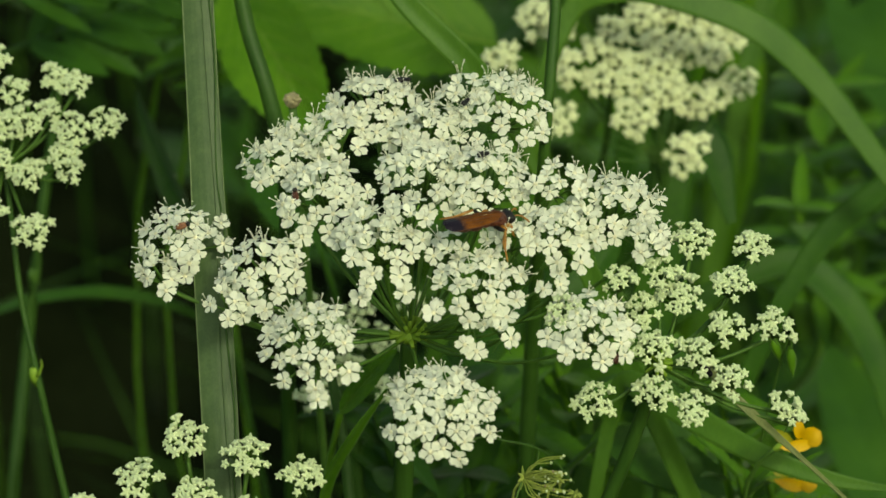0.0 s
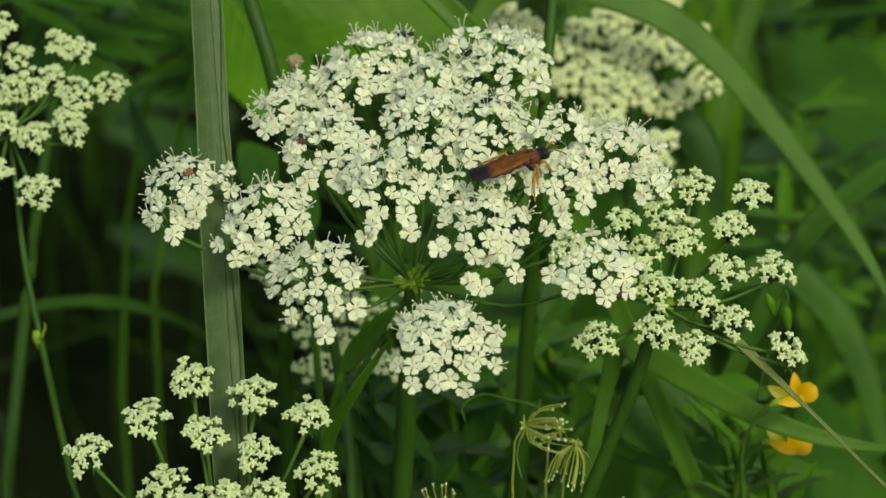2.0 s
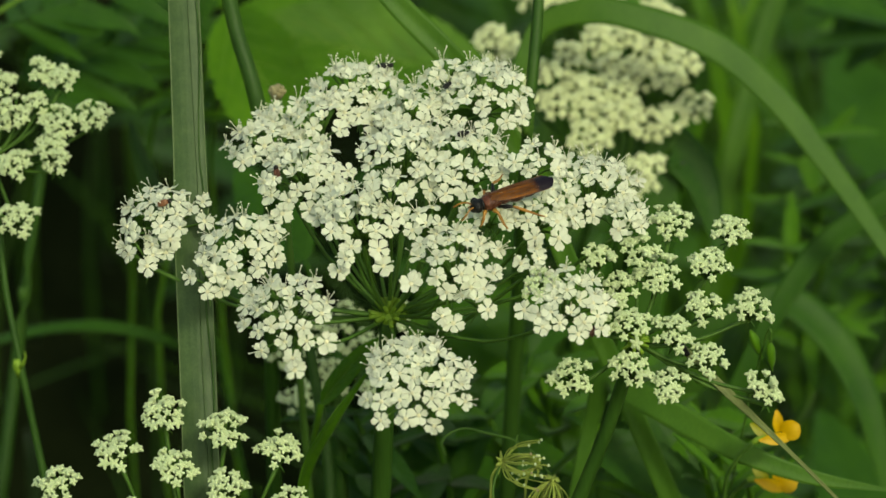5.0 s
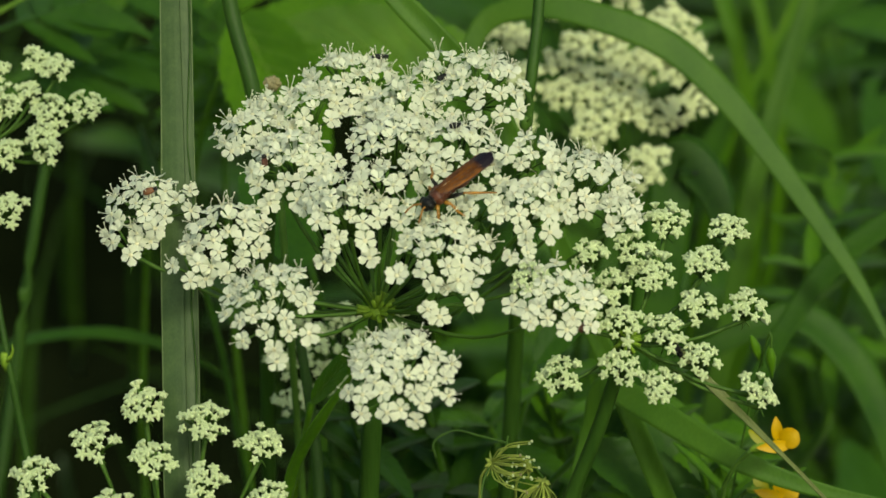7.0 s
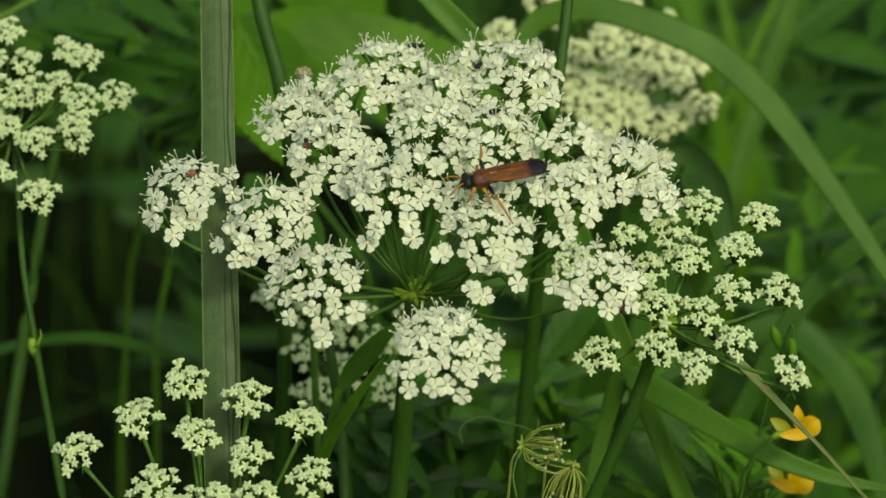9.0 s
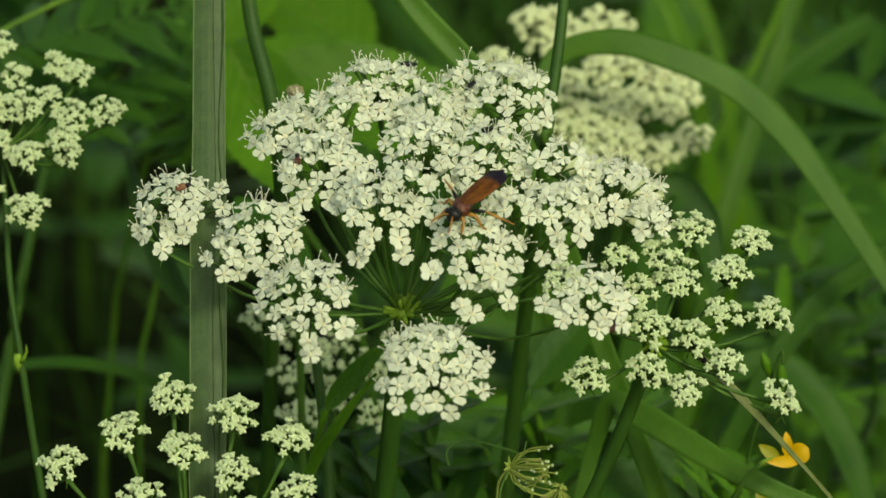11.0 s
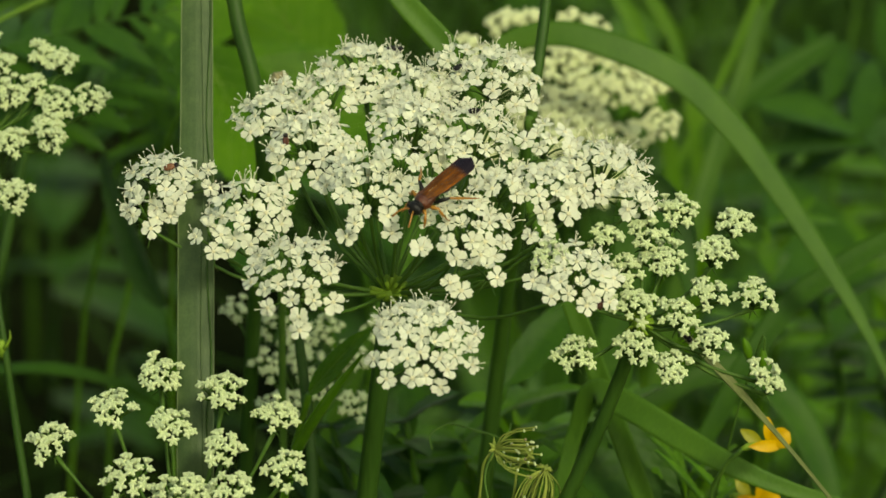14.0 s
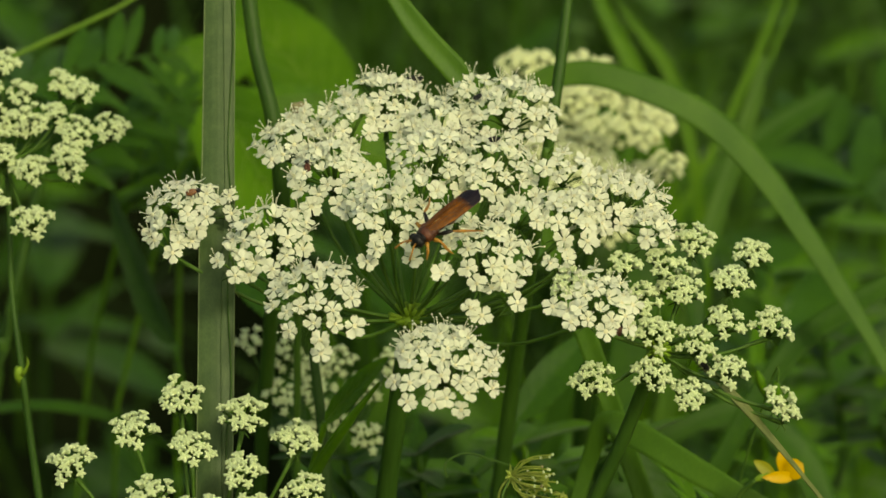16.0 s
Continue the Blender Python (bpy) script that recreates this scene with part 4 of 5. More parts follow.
free_leaf("narrow green leaf by the yellow flowers", (36.4, 57.5, -50.8), (51.1, 46.8, -63.8), 9, (0.2, -0.7, 0.6), HERB_AND_SHADE, 32, (35, 110, -600))
free_leaf("pale leaf under the umbel's stem", (-11.7, 19.0, -27.4), (-3.8, 18.6, -15.7), 4.5, (0.0, -0.4, 0.9), LEAF, 33, (-20, 50, -600))
free_leaf("bright leaf far behind in the meadow", (124.3, 368.4, -201.5), (108.4, 415.9, -177.6), 30, (0.1, -0.6, 0.8), HERB_AND_SHADE, 34, (210, 500, -600))

free_leaf("broad bright green leaf rising behind the culm", (-10.6, 220.6, -65.8), (-35.5, 249.2, -45.2), 26, (0.1, -0.55, 0.85), LEAF, 35, (-20, 280, -600))
free_leaf("bright green leaf with a pale midrib by the culm", (-48.1, 213.3, -58.4), (-27.6, 230.1, -48.7), 17, (0.1, -0.55, 0.85), LEAF, 36, (-100, 270, -600))


def pinnate_leaf(label, base, tip, pairs, size, face, mat, seed, foot):
    """A feathered leaf: a slender midrib with pairs of toothed leaflets."""
    b, e = at_mm(base), at_mm(tip)
    ob = thing("feathered_leaf", label, "leaf", b, "feathered leaves behind")
    q = random.Random(seed)
    x = (e - b).normalized()
    y = Vector(face).cross(x).normalized()
    z = x.cross(y)
    long = (e - b).length
    line = [x * (long * t) - z * (0.06 * long * t * t) for t in (0, 0.2, 0.4, 0.6, 0.8, 1.0)]
    bm = bmesh.new()
    f = at_mm(foot) - b
    tube(bm, glide([f, f * 0.4 - x * 0.02, Vector((0, 0, 0))] + line[1:], 5), [0.0005] * 10 + [0.0005 - 0.00001 * i for i in range(26)], 6)
    part("midrib", mesh_of("midrib", bm, mat), ob, "slender midrib")
    for k in range(pairs):
        t = 0.12 + 0.86 * k / pairs
        p = x * (long * t) - z * (0.06 * long * t * t)
        for side in (1, -1):
            if q.random() < 0.12:
                continue
            d = (x * q.uniform(0.45, 1.0) + y * side * 0.75 + z * q.uniform(-0.35, 0.35)).normalized()
            w = z.cross(d).normalized()
            m = Matrix.Translation(p) @ Matrix((d, w, d.cross(w))).transposed().to_4x4()
            long_k = size * MM * (1.25 - 0.60 * t) * q.uniform(0.75, 1.2)
            part("leaflet", broad_leaf_mesh("leaflet", long_k, long_k * q.uniform(0.22, 0.32), mat, seed + 2 * k + side, 0.12, 0.22), ob, "", m)
    return ob


pinnate_leaf("feathered bright green leaf with toothed leaflets", (-80.7, 167.1, -38.6), (-40.5, 196.3, -37.5), 12, 15, (0.0, -0.55, 0.85), HERB_AND_SHADE, 300, (-130, 260, -600))
pinnate_leaf("feathered green leaf with toothed leaflets", (-82.0, 184.1, -59.4), (-38.4, 199.8, -51.8), 12, 15, (0.0, -0.55, 0.85), HERB_AND_SHADE, 330, (-140, 270, -600))
pinnate_leaf("feathered green leaf in half shade", (-29.9, 188.4, -72.4), (-60.8, 224.3, -69.5), 9, 18, (0.0, -0.55, 0.85), LEAF, 360, (-10, 280, -600))


pinnate_leaf("bright feathered leaf among the meadow herbs", (128.8, 316.2, -109.9), (93.2, 337.0, -113.6), 8, 24, (0.1, -0.55, 0.85), HERB_AND_SHADE, 390, (260, 420, -600))
pinnate_leaf("sunlit feathered leaf beside the grass", (119.6, 285.5, -116.5), (102.5, 314.5, -106.5), 7, 24, (0.2, -0.55, 0.85), HERB_AND_SHADE, 420, (240, 400, -600))


def green_pod(p, q, r_, foot):
    """Young green pods hanging by a thin stalk."""
    ob = thing("green_pod", "two small green seed pods on a thin stalk", "seed pod", at_mm(foot))
    for c, way in ((p, (0.1, -0.2, -1)), (q, (0.35, -0.2, -0.9))):
        c = at_mm(c) - ob.location
        d = Vector(way).normalized()
        bm = bmesh.new()
        tube(bm, glide([c - d * 0.0022, c, c + d * 0.0030], 5), [0.0002, 0.0004, 0.0006, 0.0007, 0.0008, 0.0008, 0.0007, 0.0006, 0.0004, 0.0002, 0.0001], 8)
        part("pod", mesh_of("pod", bm, LEAF), ob)
    bm = bmesh.new()
    tube(bm, glide([Vector((0, 0, 0)), at_mm(r_) - ob.location, at_mm(p) - ob.location + Vector((0, 0, 0.004)), at_mm(p) - ob.location + Vector((0, 0, 0.002))], 6), 0.00018, 6)
    part("pod_stalk", mesh_of("pod_stalk", bm, STALK), ob)


green_pod((57.0, 18.5, -20.0), (54.9, 21.0, -19.6), (54.2, 22.0, -30.3), (60, 60, -600))

g = random.Random(5)
for k in range(46):
    y = 170 + 900 * (k / 46) ** 1.1
    span = 90 + 0.22 * y
    x = g.uniform(-span, span)
    high = g.uniform(150, 420) if y > 300 else g.uniform(260, 420)
    if x < -15 and y < 760:
        x = abs(x)
    leaves = []
    for j in range(g.randint(9, 15)):
        leaves.append((g.uniform(0.35, 1.0), g.uniform(0, 360), g.uniform(5, 55), g.uniform(35, 85), g.uniform(12, 30)))
    # towards the left mostly the darker leaf, its colour standing in for deep shade
    leafy_plant("leafy green meadow herb with pointed leaves", (x, y, -600), (x + g.uniform(-25, 25), y + g.uniform(-25, 25), -600 + high), leaves, LEAF if g.random() < (0.45 if x > 20 else 0.1) and y > 280 else HERB_AND_SHADE, 100 + 20 * k, "meadow herbs")

for k in range(3):
    spots = [((50.4, 30.8, -51.4)), ((47.6, 36.4, -49.6)), ((55.1, 32.1, -53.2))]
    p = spots[k]
    leaves = [(0.55 + 0.45 * j / 9, 137 * j, 48, 14 - 0.4 * j, 2.2) for j in range(10)]
    leafy_plant("slender vetch shoot with narrow leaves", (p[0] - 5, p[1] + 12, p[2] - 45), p, leaves, LEAF, 900 + 20 * k, "vetch shoots")

undergrowth = [((3.8, 60.8, -55.1)), ((13.6, 67.8, -63.1)), ((22.8, 83.8, -65.2)), ((-8.4, 55.8, -53.8)), ((81.2, 220.5, -97.0)), ((90.9, 206.5, -101.7)), ((102.1, 210.9, -114.4)), ((73.5, 175.1, -96.4)), ((36.8, 61.2, -54.4)), ((50.1, 67.3, -64.0))]
for k, p in enumerate(undergrowth):
    leaves = [(0.62 + 0.38 * j / 13, 137 * j + g.uniform(-30, 30), g.uniform(0, 50), g.uniform(9, 20), g.uniform(3.5, 7.5)) for j in range(14)]
    leafy_plant("small leafy herb in the undergrowth", (p[0] + g.uniform(-8, 8), p[1] + 15, p[2] - 60), p, leaves, LEAF if k in (1, 2, 4, 7, 8, 9) else HERB_AND_SHADE, 1000 + 20 * k, "undergrowth herbs")


for k, p in enumerate(((126, 440, -160), (148, 480, -195), (138, 430, -215), (170, 520, -215))):
    leaves = [(0.70 + 0.30 * j / 15, 137 * j + g.uniform(-30, 30), g.uniform(-10, 45), g.uniform(18, 40), g.uniform(8, 15)) for j in range(16)]
    leafy_plant("sunlit yellow-green herb at the meadow's edge", (p[0] + 5, p[1] + 15, -600), p, leaves, LEAF, 1300 + 20 * k, "sunlit herbs")


def meadow(name, label, count, x0, x1, y0, y1, low, high, wide, seed, mat):
    """Grass of the meadow, blade by blade in one mesh; y in metres beyond the umbel."""
    r = np.random.default_rng(seed)
    n, k = count, 7
    bx, by = r.uniform(x0, x1, n), r.uniform(y0, y1, n)
    h, w = r.uniform(low, high, n), r.uniform(0.5, 1.0, n) * wide
    lean, turn, face = r.uniform(0.05, 0.75, n), r.uniform(0, 6.283, n), r.uniform(0, 6.283, n)
    t = np.linspace(0, 1, k)[None]
    bend = lean[:, None] * h[:, None] * t ** 2.2
    cx = bx[:, None] + np.cos(turn)[:, None] * bend
    cy = by[:, None] + np.sin(turn)[:, None] * bend
    cz = h[:, None] * (t - 0.35 * lean[:, None] * t ** 2.5)
    ww = w[:, None] * (1 - t ** 2.5) ** 0.8 * (0.6 + 0.4 * np.sin(3.1416 * np.minimum(1, t * 1.6)))
    sx, sy = -np.sin(turn + 0.6 * np.sin(face))[:, None] * ww, np.cos(turn + 0.6 * np.sin(face))[:, None] * ww
    side_a = np.stack([cx - sx, cy - sy, cz + 0.3 * ww], -1)
    mid = np.stack([cx, cy, cz], -1)
    side_b = np.stack([cx + sx, cy + sy, cz + 0.3 * ww], -1)
    v = np.stack([side_a, mid, side_b], 2).reshape(-1, 3)
    i = np.arange(n)[:, None, None] * (3 * k)
    j = np.arange(k - 1)[None, :, None] * 3
    s = np.arange(2)[None, None, :]
    q = i + j + s
    f = np.stack([q, q + 1, q + 4, q + 3], -1).reshape(-1, 4)
    me = bpy.data.meshes.new(name)
    me.from_pydata(v.tolist(), [], f.tolist())
    me.materials.append(mat)
    me.polygons.foreach_set("use_smooth", [True] * len(f))
    return tagged(new(name, me), label, "grass", kind="stuff")


meadow("meadow_grass", "dense green meadow grass behind the flowers", 3000, -0.02, 0.6, 0.22, 1.7, 0.12, 0.34, 0.0030, 3, MEADOW)
meadow("thin_grass", "thin grass in the dark gap of the meadow", 130, -0.5, -0.02, 0.25, 1.7, 0.12, 0.36, 0.0030, 8, MEADOW)
meadow("rim_grass", "dense grass beyond the dark gap", 1800, -0.9, -0.36, 0.4, 1.7, 0.12, 0.36, 0.0030, 9, MEADOW)
meadow("tall_grass", "taller grass on the sunny side of the meadow", 160, 0.05, 0.35, 0.25, 0.8, 0.38, 0.50, 0.003, 4, MEADOW)
meadow("fine_grass", "fine bright grass tufts beside the umbels", 420, 0.075, 0.24, 0.24, 0.46, 0.30, 0.44, 0.0011, 21, LEAF)
meadow("wide_meadow", "open meadow grass all around", 9000, -4.0, 4.0, 1.4, 7.0, 0.25, 0.55, 0.005, 5, MEADOW)
meadow("wide_meadow", "open meadow grass beside and behind the camera", 7000, -4.0, 4.0, -5.0, -1.0, 0.2, 0.45, 0.005, 6, MEADOW)

meadow("wide_meadow", "open meadow grass beside the flowers", 4000, 0.6, 4.0, -1.0, 1.4, 0.2, 0.45, 0.005, 16, MEADOW)
meadow("wide_meadow", "open meadow grass on the shaded side", 4000, -4.0, -0.7, -1.0, 1.4, 0.2, 0.45, 0.005, 17, MEADOW)
meadow("low_grass", "low meadow grass under and before the flowers", 3200, -0.7, 0.6, -1.0, 0.2, 0.12, 0.34, 0.004, 18, MEADOW)

# ---- ground ----
bm = bmesh.new()
steps = 60
ring = []
for i in range(steps + 1):
    s = i / steps * 2 - 1
    ring.append(math.copysign(abs(s) ** 5 * 2000 + abs(s) * 1.5, s))
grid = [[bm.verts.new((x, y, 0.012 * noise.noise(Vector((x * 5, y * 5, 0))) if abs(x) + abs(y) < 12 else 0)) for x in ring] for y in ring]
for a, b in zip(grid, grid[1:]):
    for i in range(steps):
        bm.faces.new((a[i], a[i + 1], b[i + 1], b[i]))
tagged(new("ground", mesh_of("ground", bm, SOIL)), "earth under the meadow, coloured dark for deep shade", "ground", kind="structure")

# ---- insects ----


def wasp():
    """A slender wasp-like insect that looks along +x, 12 mm with its folded wings."""
    ob = thing("wasp", "slender red-brown wasp with amber dark-tipped wings on the white umbel", "insect")

    def body(name, mat, balls, label=""):
        b = bmesh.new()
        for p, size in balls:
            ball(b, Vector(p) * MM, [q * MM for q in size], 0, 14, 10)
        return part(name, mesh_of(name, b, mat), ob, label)

    head = body("head", BLACK, [((5.15, 0, 0.30), (0.80, 1.22, 0.92)), ((5.75, 0, 0.0), (0.42, 0.62, 0.60))], "black head")
    for y in (0.86, -0.86):
        b = bmesh.new()
        ball(b, Vector((5.25, y, 0.42)) * MM, [0.52 * MM, 0.40 * MM, 0.66 * MM], 0, 10, 8)
        part("eye", mesh_of("eye", b, BLACK), head)
    body("thorax", CHITIN, [((3.35, 0, 0.25), (1.25, 1.38, 1.12)), ((2.3, 0, 0.15), (1.0, 1.0, 0.9)), ((3.0, 0.95, 0.85), (0.5, 0.34, 0.34)), ((3.0, -0.95, 0.85), (0.5, 0.34, 0.34))], "dark red-brown thorax")
    body("collar", BLACK, [((4.40, 0, 0.30), (0.36, 1.02, 0.80))])
    body("abdomen", CHITIN, [((1.0, 0, -0.05), (1.2, 0.80, 0.66)), ((-0.8, 0, -0.15), (1.5, 1.0, 0.78)), ((-2.6, 0, -0.2), (1.5, 0.80, 0.66))], "dark red-brown abdomen")
    for y in (1, -1):
        b = bmesh.new()
        pts = [Vector(q) * MM for q in ((5.7, 0.30 * y, 0.45), (6.4, 0.7 * y, 0.8), (7.3, 1.2 * y, 0.5), (8.1, 1.5 * y, -0.1))]
        tube(b, glide(pts, 4), 0.00013, 7)
        part("antenna", mesh_of("antenna", b, ORANGE), ob, "orange antenna")
    for y in (1, -1):
        b = bmesh.new()
        grid = []
        for i in range(21):
            t = i / 20
            x = 3.2 - 9.7 * t
            out = 0.88 + 0.56 * math.sin(math.pi / 2 * min(1.0, t / 0.55))
            if t > 0.84:
                out *= math.sqrt(max(0.01, 1 - ((t - 0.84) / 0.163) ** 2))
            inner = min(out - 0.05, 0.34 * (1 - t) - 0.22)
            roof = 1.42 - 0.45 * t + 0.02 * y
            grid.append([b.verts.new(Vector((x, y * (inner + (out - inner) * v), roof - 0.50 * v * v + 0.07 * math.sin(15 * v + 5 * t))) * MM) for v in (0, 0.2, 0.4, 0.6, 0.8, 1)])
        low = [[b.verts.new(v.co - Vector((0, 0, 0.00005))) for v in row] for row in grid]
        for i in range(20):
            for j in range(5):
                b.faces.new((grid[i][j], grid[i + 1][j], grid[i + 1][j + 1], grid[i][j + 1]))
                b.faces.new((low[i][j], low[i][j + 1], low[i + 1][j + 1], low[i + 1][j]))
        up = Vector((0, 0, 0.00003))
        lines = [[row[j].co + up for row in grid[:last]] for j, last in ((1, 15), (2, 12), (3, 16), (4, 14), (5, 19))]
        lines += [[grid[i + k][j + k].co + up for k in (0, 1)] for i, j in ((6, 1), (9, 2), (11, 3), (13, 1), (8, 3), (14, 2), (11, 1))]
        w = part("wing", mesh_of("wing", b, WING), ob, "amber wing with a smoky tip")
        for k, line in enumerate(lines):
            b = bmesh.new()
            tube(b, line, 0.000055 if k == 4 else 0.000035, 5)
            part("wing_vein", mesh_of("wing_vein", b, VEIN), w)
    legs = [((4.2, 0.7, -0.3), (4.7, 1.6, -0.1), (5.2, 1.9, -1.4), (5.6, 2.1, -1.8)), ((3.2, 0.8, -0.4), (3.0, 2.4, 0.2), (2.5, 3.1, -1.5), (2.2, 3.9, -2.0)), ((2.2, 0.8, -0.4), (0.7, 2.5, 0.5), (-1.5, 3.3, -0.8), (-3.3, 4.3, -1.6))]
    hind = {}
    for k, leg in enumerate(legs):
        for y in (1, -1):
            q = [Vector((a, y * b_, c)) * MM for a, b_, c in leg]
            joint = q[0].copy()
            q = [p - joint for p in q]
            b = bmesh.new()
            tube(b, [q[0], q[0].lerp(q[1], 0.5), q[1]], [0.00020, 0.00034, 0.00018], 8)
            hip = part("leg", mesh_of("leg", b, BLACK if k == 2 else ORANGE), ob, "dark hind thigh" if k == 2 else "ochre thigh", Matrix.Translation(joint))
            if k == 2:
                hind[y] = hip
            b = bmesh.new()
            tube(b, [q[1], q[1].lerp(q[2], 0.55), q[2], q[2].lerp(q[3], 0.5), q[3]], [0.00016, 0.00024, 0.00018, 0.00013, 0.00009], 8)
            part("shin", mesh_of("shin", b, ORANGE), hip, "ochre shin and foot")
    return ob, hind


def beetle(label, p, n, spin, size, mat):
    """A tiny oval beetle or bug with a small head and six short legs."""
    ob = thing("beetle", label, "insect", at_mm(p), "tiny beetles on the umbel")
    ob.matrix_basis = turned_to(at_mm(p), Vector(n), spin)
    for y in (1, -1):
        b = bmesh.new()
        ball(b, Vector((-0.25, 0.20 * y, 0.3)) * size * MM, (0.85 * size * MM, 0.32 * size * MM, 0.32 * size * MM), 0, 10, 7)
        part("wing_case", mesh_of("wing_case", b, mat), ob)
    b = bmesh.new()
    ball(b, Vector((0.75, 0, 0.26)) * size * MM, (0.36 * size * MM, 0.40 * size * MM, 0.28 * size * MM), 0, 10, 7)
    part("head", mesh_of("head", b, BLACK), ob)
    for x in (0.6, 0.15, -0.4):
        for y in (1, -1):
            b = bmesh.new()
            tube(b, [Vector((x, 0.2 * y, 0.15)) * size * MM, Vector((x, 0.65 * y, 0.25)) * size * MM, Vector((x - 0.1, 0.9 * y, -0.15)) * size * MM], 0.00005 * size, 5)
            part("leg", mesh_of("leg", b, BLACK), ob)


beetle("tiny red-brown beetle on a white umbellet", (-31.5, 4.8, 17.2), (-0.3, -0.4, 0.85), 0.1, 1.05, RUST)
beetle("small dark red bug hanging at the umbel's edge", (-15.2, 5.1, 21.8), (-0.2, -0.9, 0.3), 1.5, 0.95, CHITIN)
beetle("tiny dark beetle on top of the umbel", (0.2, 27.1, 26.4), (0.0, 0.2, 1), 0.2, 1.15, BLACK)
beetle("tiny dark beetle among the florets", (9.3, 19.5, 27.1), (0.1, -0.3, 0.9), 0.9, 0.8, BLACK)
beetle("tiny dark beetle on a white umbellet", (11.6, 7.3, 25.8), (0.1, -0.4, 0.9), 0.3, 0.9, BLACK)
beetle("tiny brown fly beside the buds", (28.9, -20.9, 10.0), (0.5, -0.7, 0.5), 1.3, 0.9, CHITIN)
beetle("small dark beetle on the dry straw", (42.0, -10.5, -0.2), (0.2, -0.8, 0.5), -0.8, 1.1, BLACK)


def withered_bud(p):
    ob = thing("withered_bud", "round brown withered bud head on a thin stalk", "wildflower", at_mm((p[0], p[1] + 4, -600)))
    top = at_mm(p) - ob.location
    b = bmesh.new()
    ball(b, top, (0.0012, 0.0012, 0.0011), 0, 12, 8)
    head = part("head", mesh_of("head", b, BROWN), ob)
    for k in range(14):
        a, e = 2.4 * k, 0.15 + 0.06 * k
        d = Vector((math.cos(a) * math.cos(e), math.sin(a) * math.cos(e), math.sin(e)))
        b = bmesh.new()
        ball(b, top + d * 0.0011, (0.0004, 0.0004, 0.0004), 0, 6, 4)
        part("seed", mesh_of("seed", b, BROWN), head)
    b = bmesh.new()
    tube(b, glide([Vector((0, 0, 0)), top * 0.5 + Vector((0.004, 0, 0)), top], 8), 0.0006, 8)
    part("stalk", mesh_of("stalk", b, STALK), ob)


withered_bud((-17.1, 42.2, 14.5))
the_wasp, hind_legs = wasp()

WASP_ROWS = [
    (0, 0.0107, -0.0079, 0.6243, 9.6, 15.0, 38.0),
    (0.5, 0.0111, -0.0076, 0.6243, 9.5, 14.0, 36.0),
    (1, 0.0114, -0.0090, 0.6235, 9.6, 0.4, -2.1),
    (1.5, 0.0137, -0.0082, 0.6237, 9.6, 0.4, -2.5),
    (2, 0.0145, -0.0078, 0.6237, 8.7, -4.3, 26.0),
    (2.5, 0.0152, -0.0077, 0.6237, 8.0, -5.4, 33.6),
    (3, 0.0166, -0.0125, 0.6229, 1.0, -12.0, 84.4),
    (3.5, 0.0181, -0.0090, 0.6230, 2.1, -5.0, 77.7),
    (3.75, 0.0192, -0.0096, 0.6232, -2.5, -6.0, 105.0),
    (4, 0.0202, -0.0092, 0.6235, -7.3, -7.1, 139.7),
    (6.5, 0.0126, -0.0059, 0.6240, -7.7, 19.6, -140.8),
    (7, 0.0120, -0.0059, 0.6240, -7.9, 19.6, -143.2),
    (7.5, 0.0121, -0.0079, 0.6237, -8.8, 19.9, -152.0),
    (8, 0.0119, -0.0072, 0.6238, -9.3, 25.5, -153.6),
    (8.5, 0.0117, -0.0072, 0.6238, -16.0, 25.3, -147.3),
    (9, 0.0124, -0.0083, 0.6238, -26.0, 2.9, -162.8),
    (11.5, 0.0095, -0.0091, 0.6235, -13.2, 9.5, -122.8),
    (12, 0.0103, -0.0093, 0.6235, -14.9, 6.8, -135.6),
    (12.5, 0.0090, -0.0101, 0.6233, -15.8, 5.7, -144.3),
    (13, 0.0083, -0.0111, 0.6232, -14.3, 7.4, -130.6),
    (13.5, 0.0077, -0.0112, 0.6232, -14.3, 7.3, -131.1),
    (14, 0.0065, -0.0122, 0.6230, -15.0, 18.6, -135.3),
    (14.5, 0.0063, -0.0119, 0.6230, -15.4, 17.8, -138.7),
    (15, 0.0066, -0.0115, 0.6231, -16.3, 11.7, -148.3),
    (15.5, 0.0053, -0.0124, 0.6229, -16.5, 14.3, -150.1),
    (16, 0.0042, -0.0138, 0.6227, -15.9, 22.8, -141.7),
]

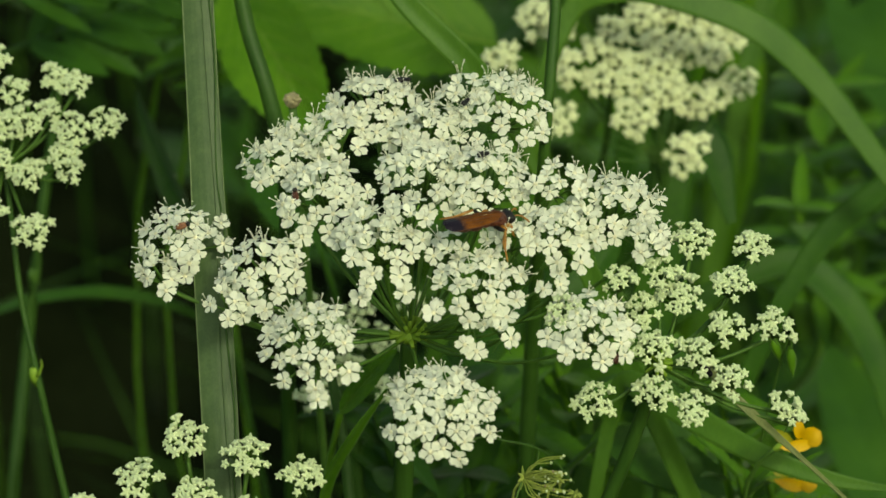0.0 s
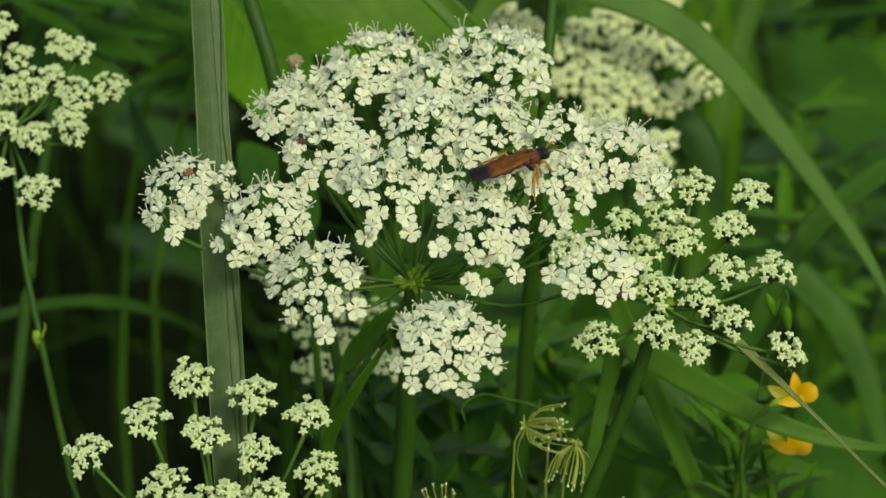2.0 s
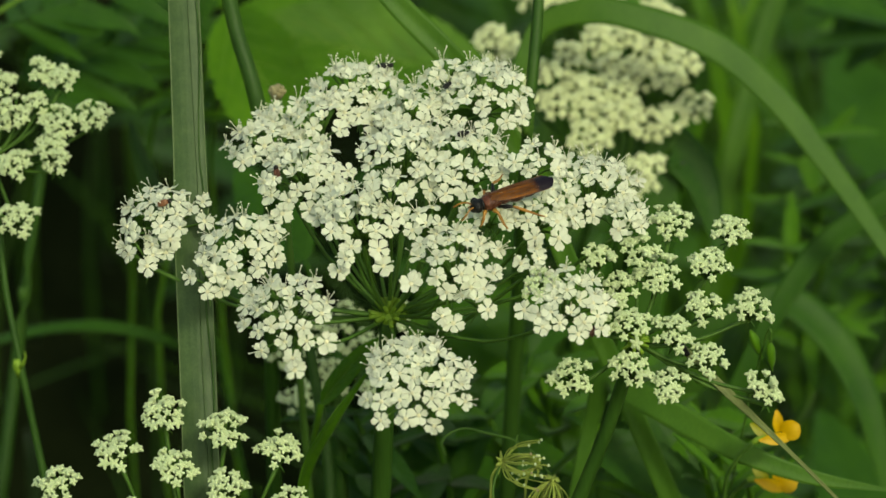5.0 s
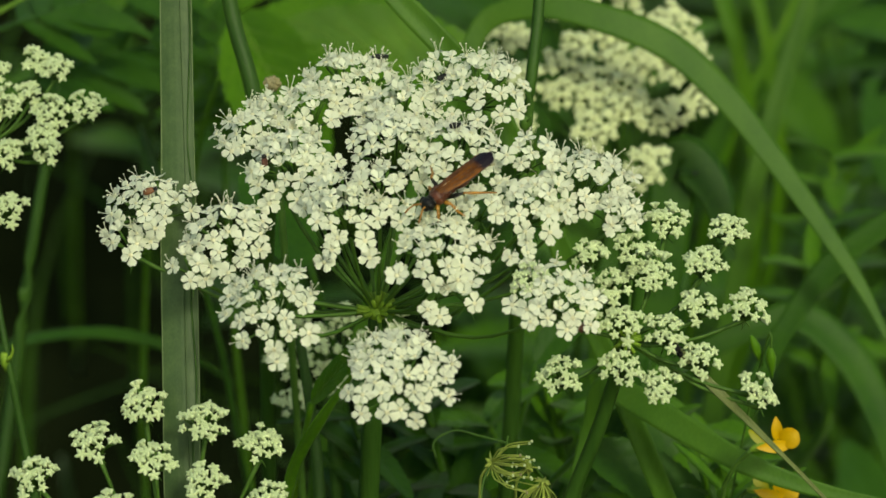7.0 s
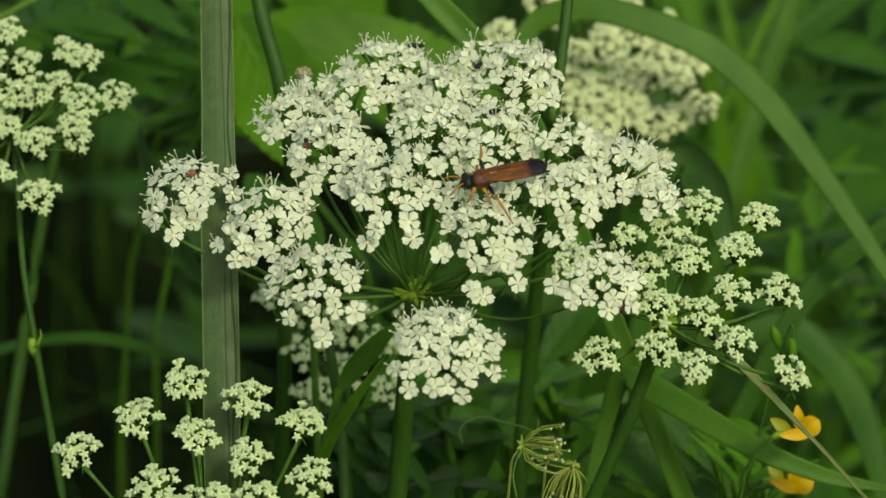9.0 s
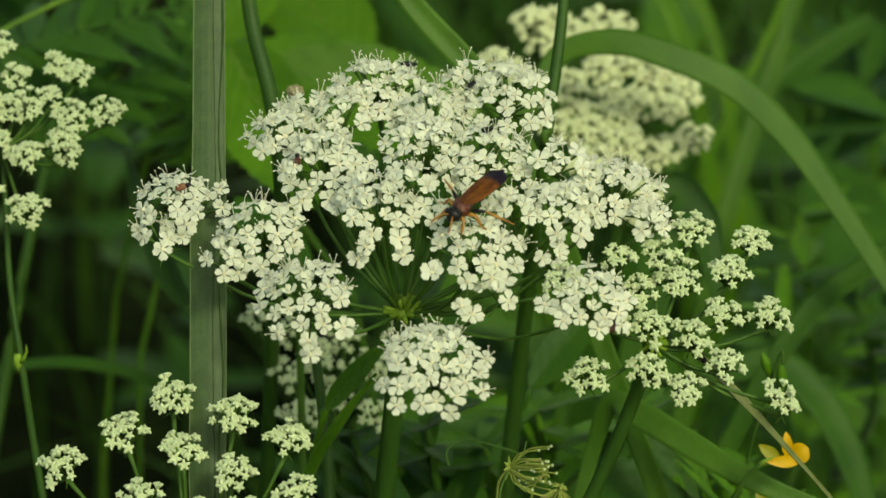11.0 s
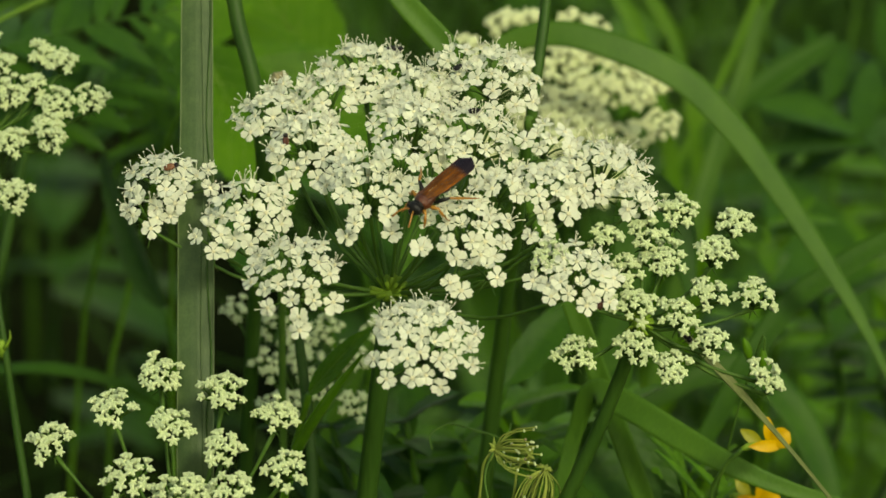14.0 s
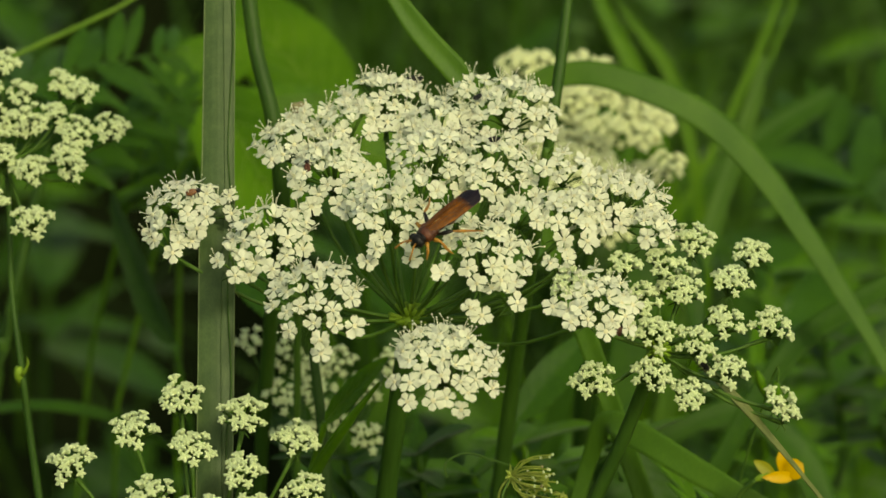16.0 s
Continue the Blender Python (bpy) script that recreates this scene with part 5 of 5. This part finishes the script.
LEAF_FOOT, UMBEL_FOOT = arching_leaf.location.copy(), back_umbel.location.copy()
LEAF_SWAY = [
    (0, 0.06, 0.89),
    (0.5, 0.04, 0.99),
    (1, 0.09, 0.32),
    (1.5, 0.33, -0.30),
    (2, 0.08, -0.44),
    (2.5, -0.64, -0.95),
    (3, 0.03, 0.59),
    (3.5, 0.03, 0.94),
    (4, 0.16, 0.29),
    (4.2, 0.03, 0.66),
    (6.3, 0.41, 0.16),
    (6.5, 0.27, 0.47),
    (7, -0.29, -0.60),
    (7.5, 0.25, 0.68),
    (8, -0.12, 0.03),
    (8.5, -0.10, 0.25),
    (9, -0.26, 0.06),
    (9.2, -0.35, 0.26),
    (11.3, 0.10, 0.74),
    (11.5, 0.15, 0.91),
    (12, 0.11, 0.45),
    (12.5, 0.32, 0.40),
    (13, 0.02, 0.75),
    (13.5, -0.21, 0.95),
    (14, -0.32, 0.05),
    (14.5, -0.17, 0.41),
    (15, -0.01, 0.79),
    (15.5, -0.29, 0.76),
    (16, -0.28, 0.32),
]
UMBEL_SWAY = [
    (0, 0.46, 0.63),
    (0.5, 0.20, 0.39),
    (1, -0.20, 0.11),
    (1.5, 1.00, 0.19),
    (2, 0.68, 0.22),
    (2.5, 0.41, 0.12),
    (3, 0.02, -0.02),
    (3.5, -0.00, -0.00),
    (4, 0.39, 0.10),
    (6.5, 0.49, -0.02),
    (7, -0.00, -0.03),
    (7.5, -0.05, -0.02),
    (8, -0.01, -0.06),
    (8.5, 0.01, -0.05),
    (9, 0.00, -0.06),
    (11.5, 0.04, -0.03),
    (12, 0.04, -0.04),
    (12.5, 0.44, -0.00),
    (13, -0.02, -0.05),
    (13.5, -0.56, -0.12),
    (14, -0.46, -0.13),
    (14.5, -0.42, -0.15),
    (15, -0.56, -0.24),
    (15.5, -0.38, -0.19),
    (16, -0.43, -0.20),
]


def motions():
    """The wasp turns and creeps over the florets; a grass leaf and the umbel behind sway in the wind about their feet."""
    walk(arching_leaf, [(t, Matrix.Translation(LEAF_FOOT) @ pose(0, 0, 0, rx, ry, 0)) for t, rx, ry in LEAF_SWAY])
    walk(back_umbel, [(t, Matrix.Translation(UMBEL_FOOT) @ pose(0, 0, 0, rx, ry, 0)) for t, rx, ry in UMBEL_SWAY])
    swings = {1: [(0, 0), (3, 0), (3.5, 12), (4.2, 0), (8.6, 0), (9.0, 42), (11.3, 20), (12.0, 0), (16, 0)], -1: [(0, 40), (1.5, 50), (2.0, 38), (2.5, 5), (3.5, 12), (6.3, 30), (9.0, 45), (11.5, 20), (16, 15)]}
    for side, leg in hind_legs.items():
        x, y, z = leg.location
        walk(leg, [(t, pose(x, y, z, 0, 0, -side * turn)) for t, turn in swings[side]])
    walk(the_wasp, [(t, pose(x, y, z, rx, ry, rz)) for t, x, y, z, rx, ry, rz in WASP_ROWS])


motions()
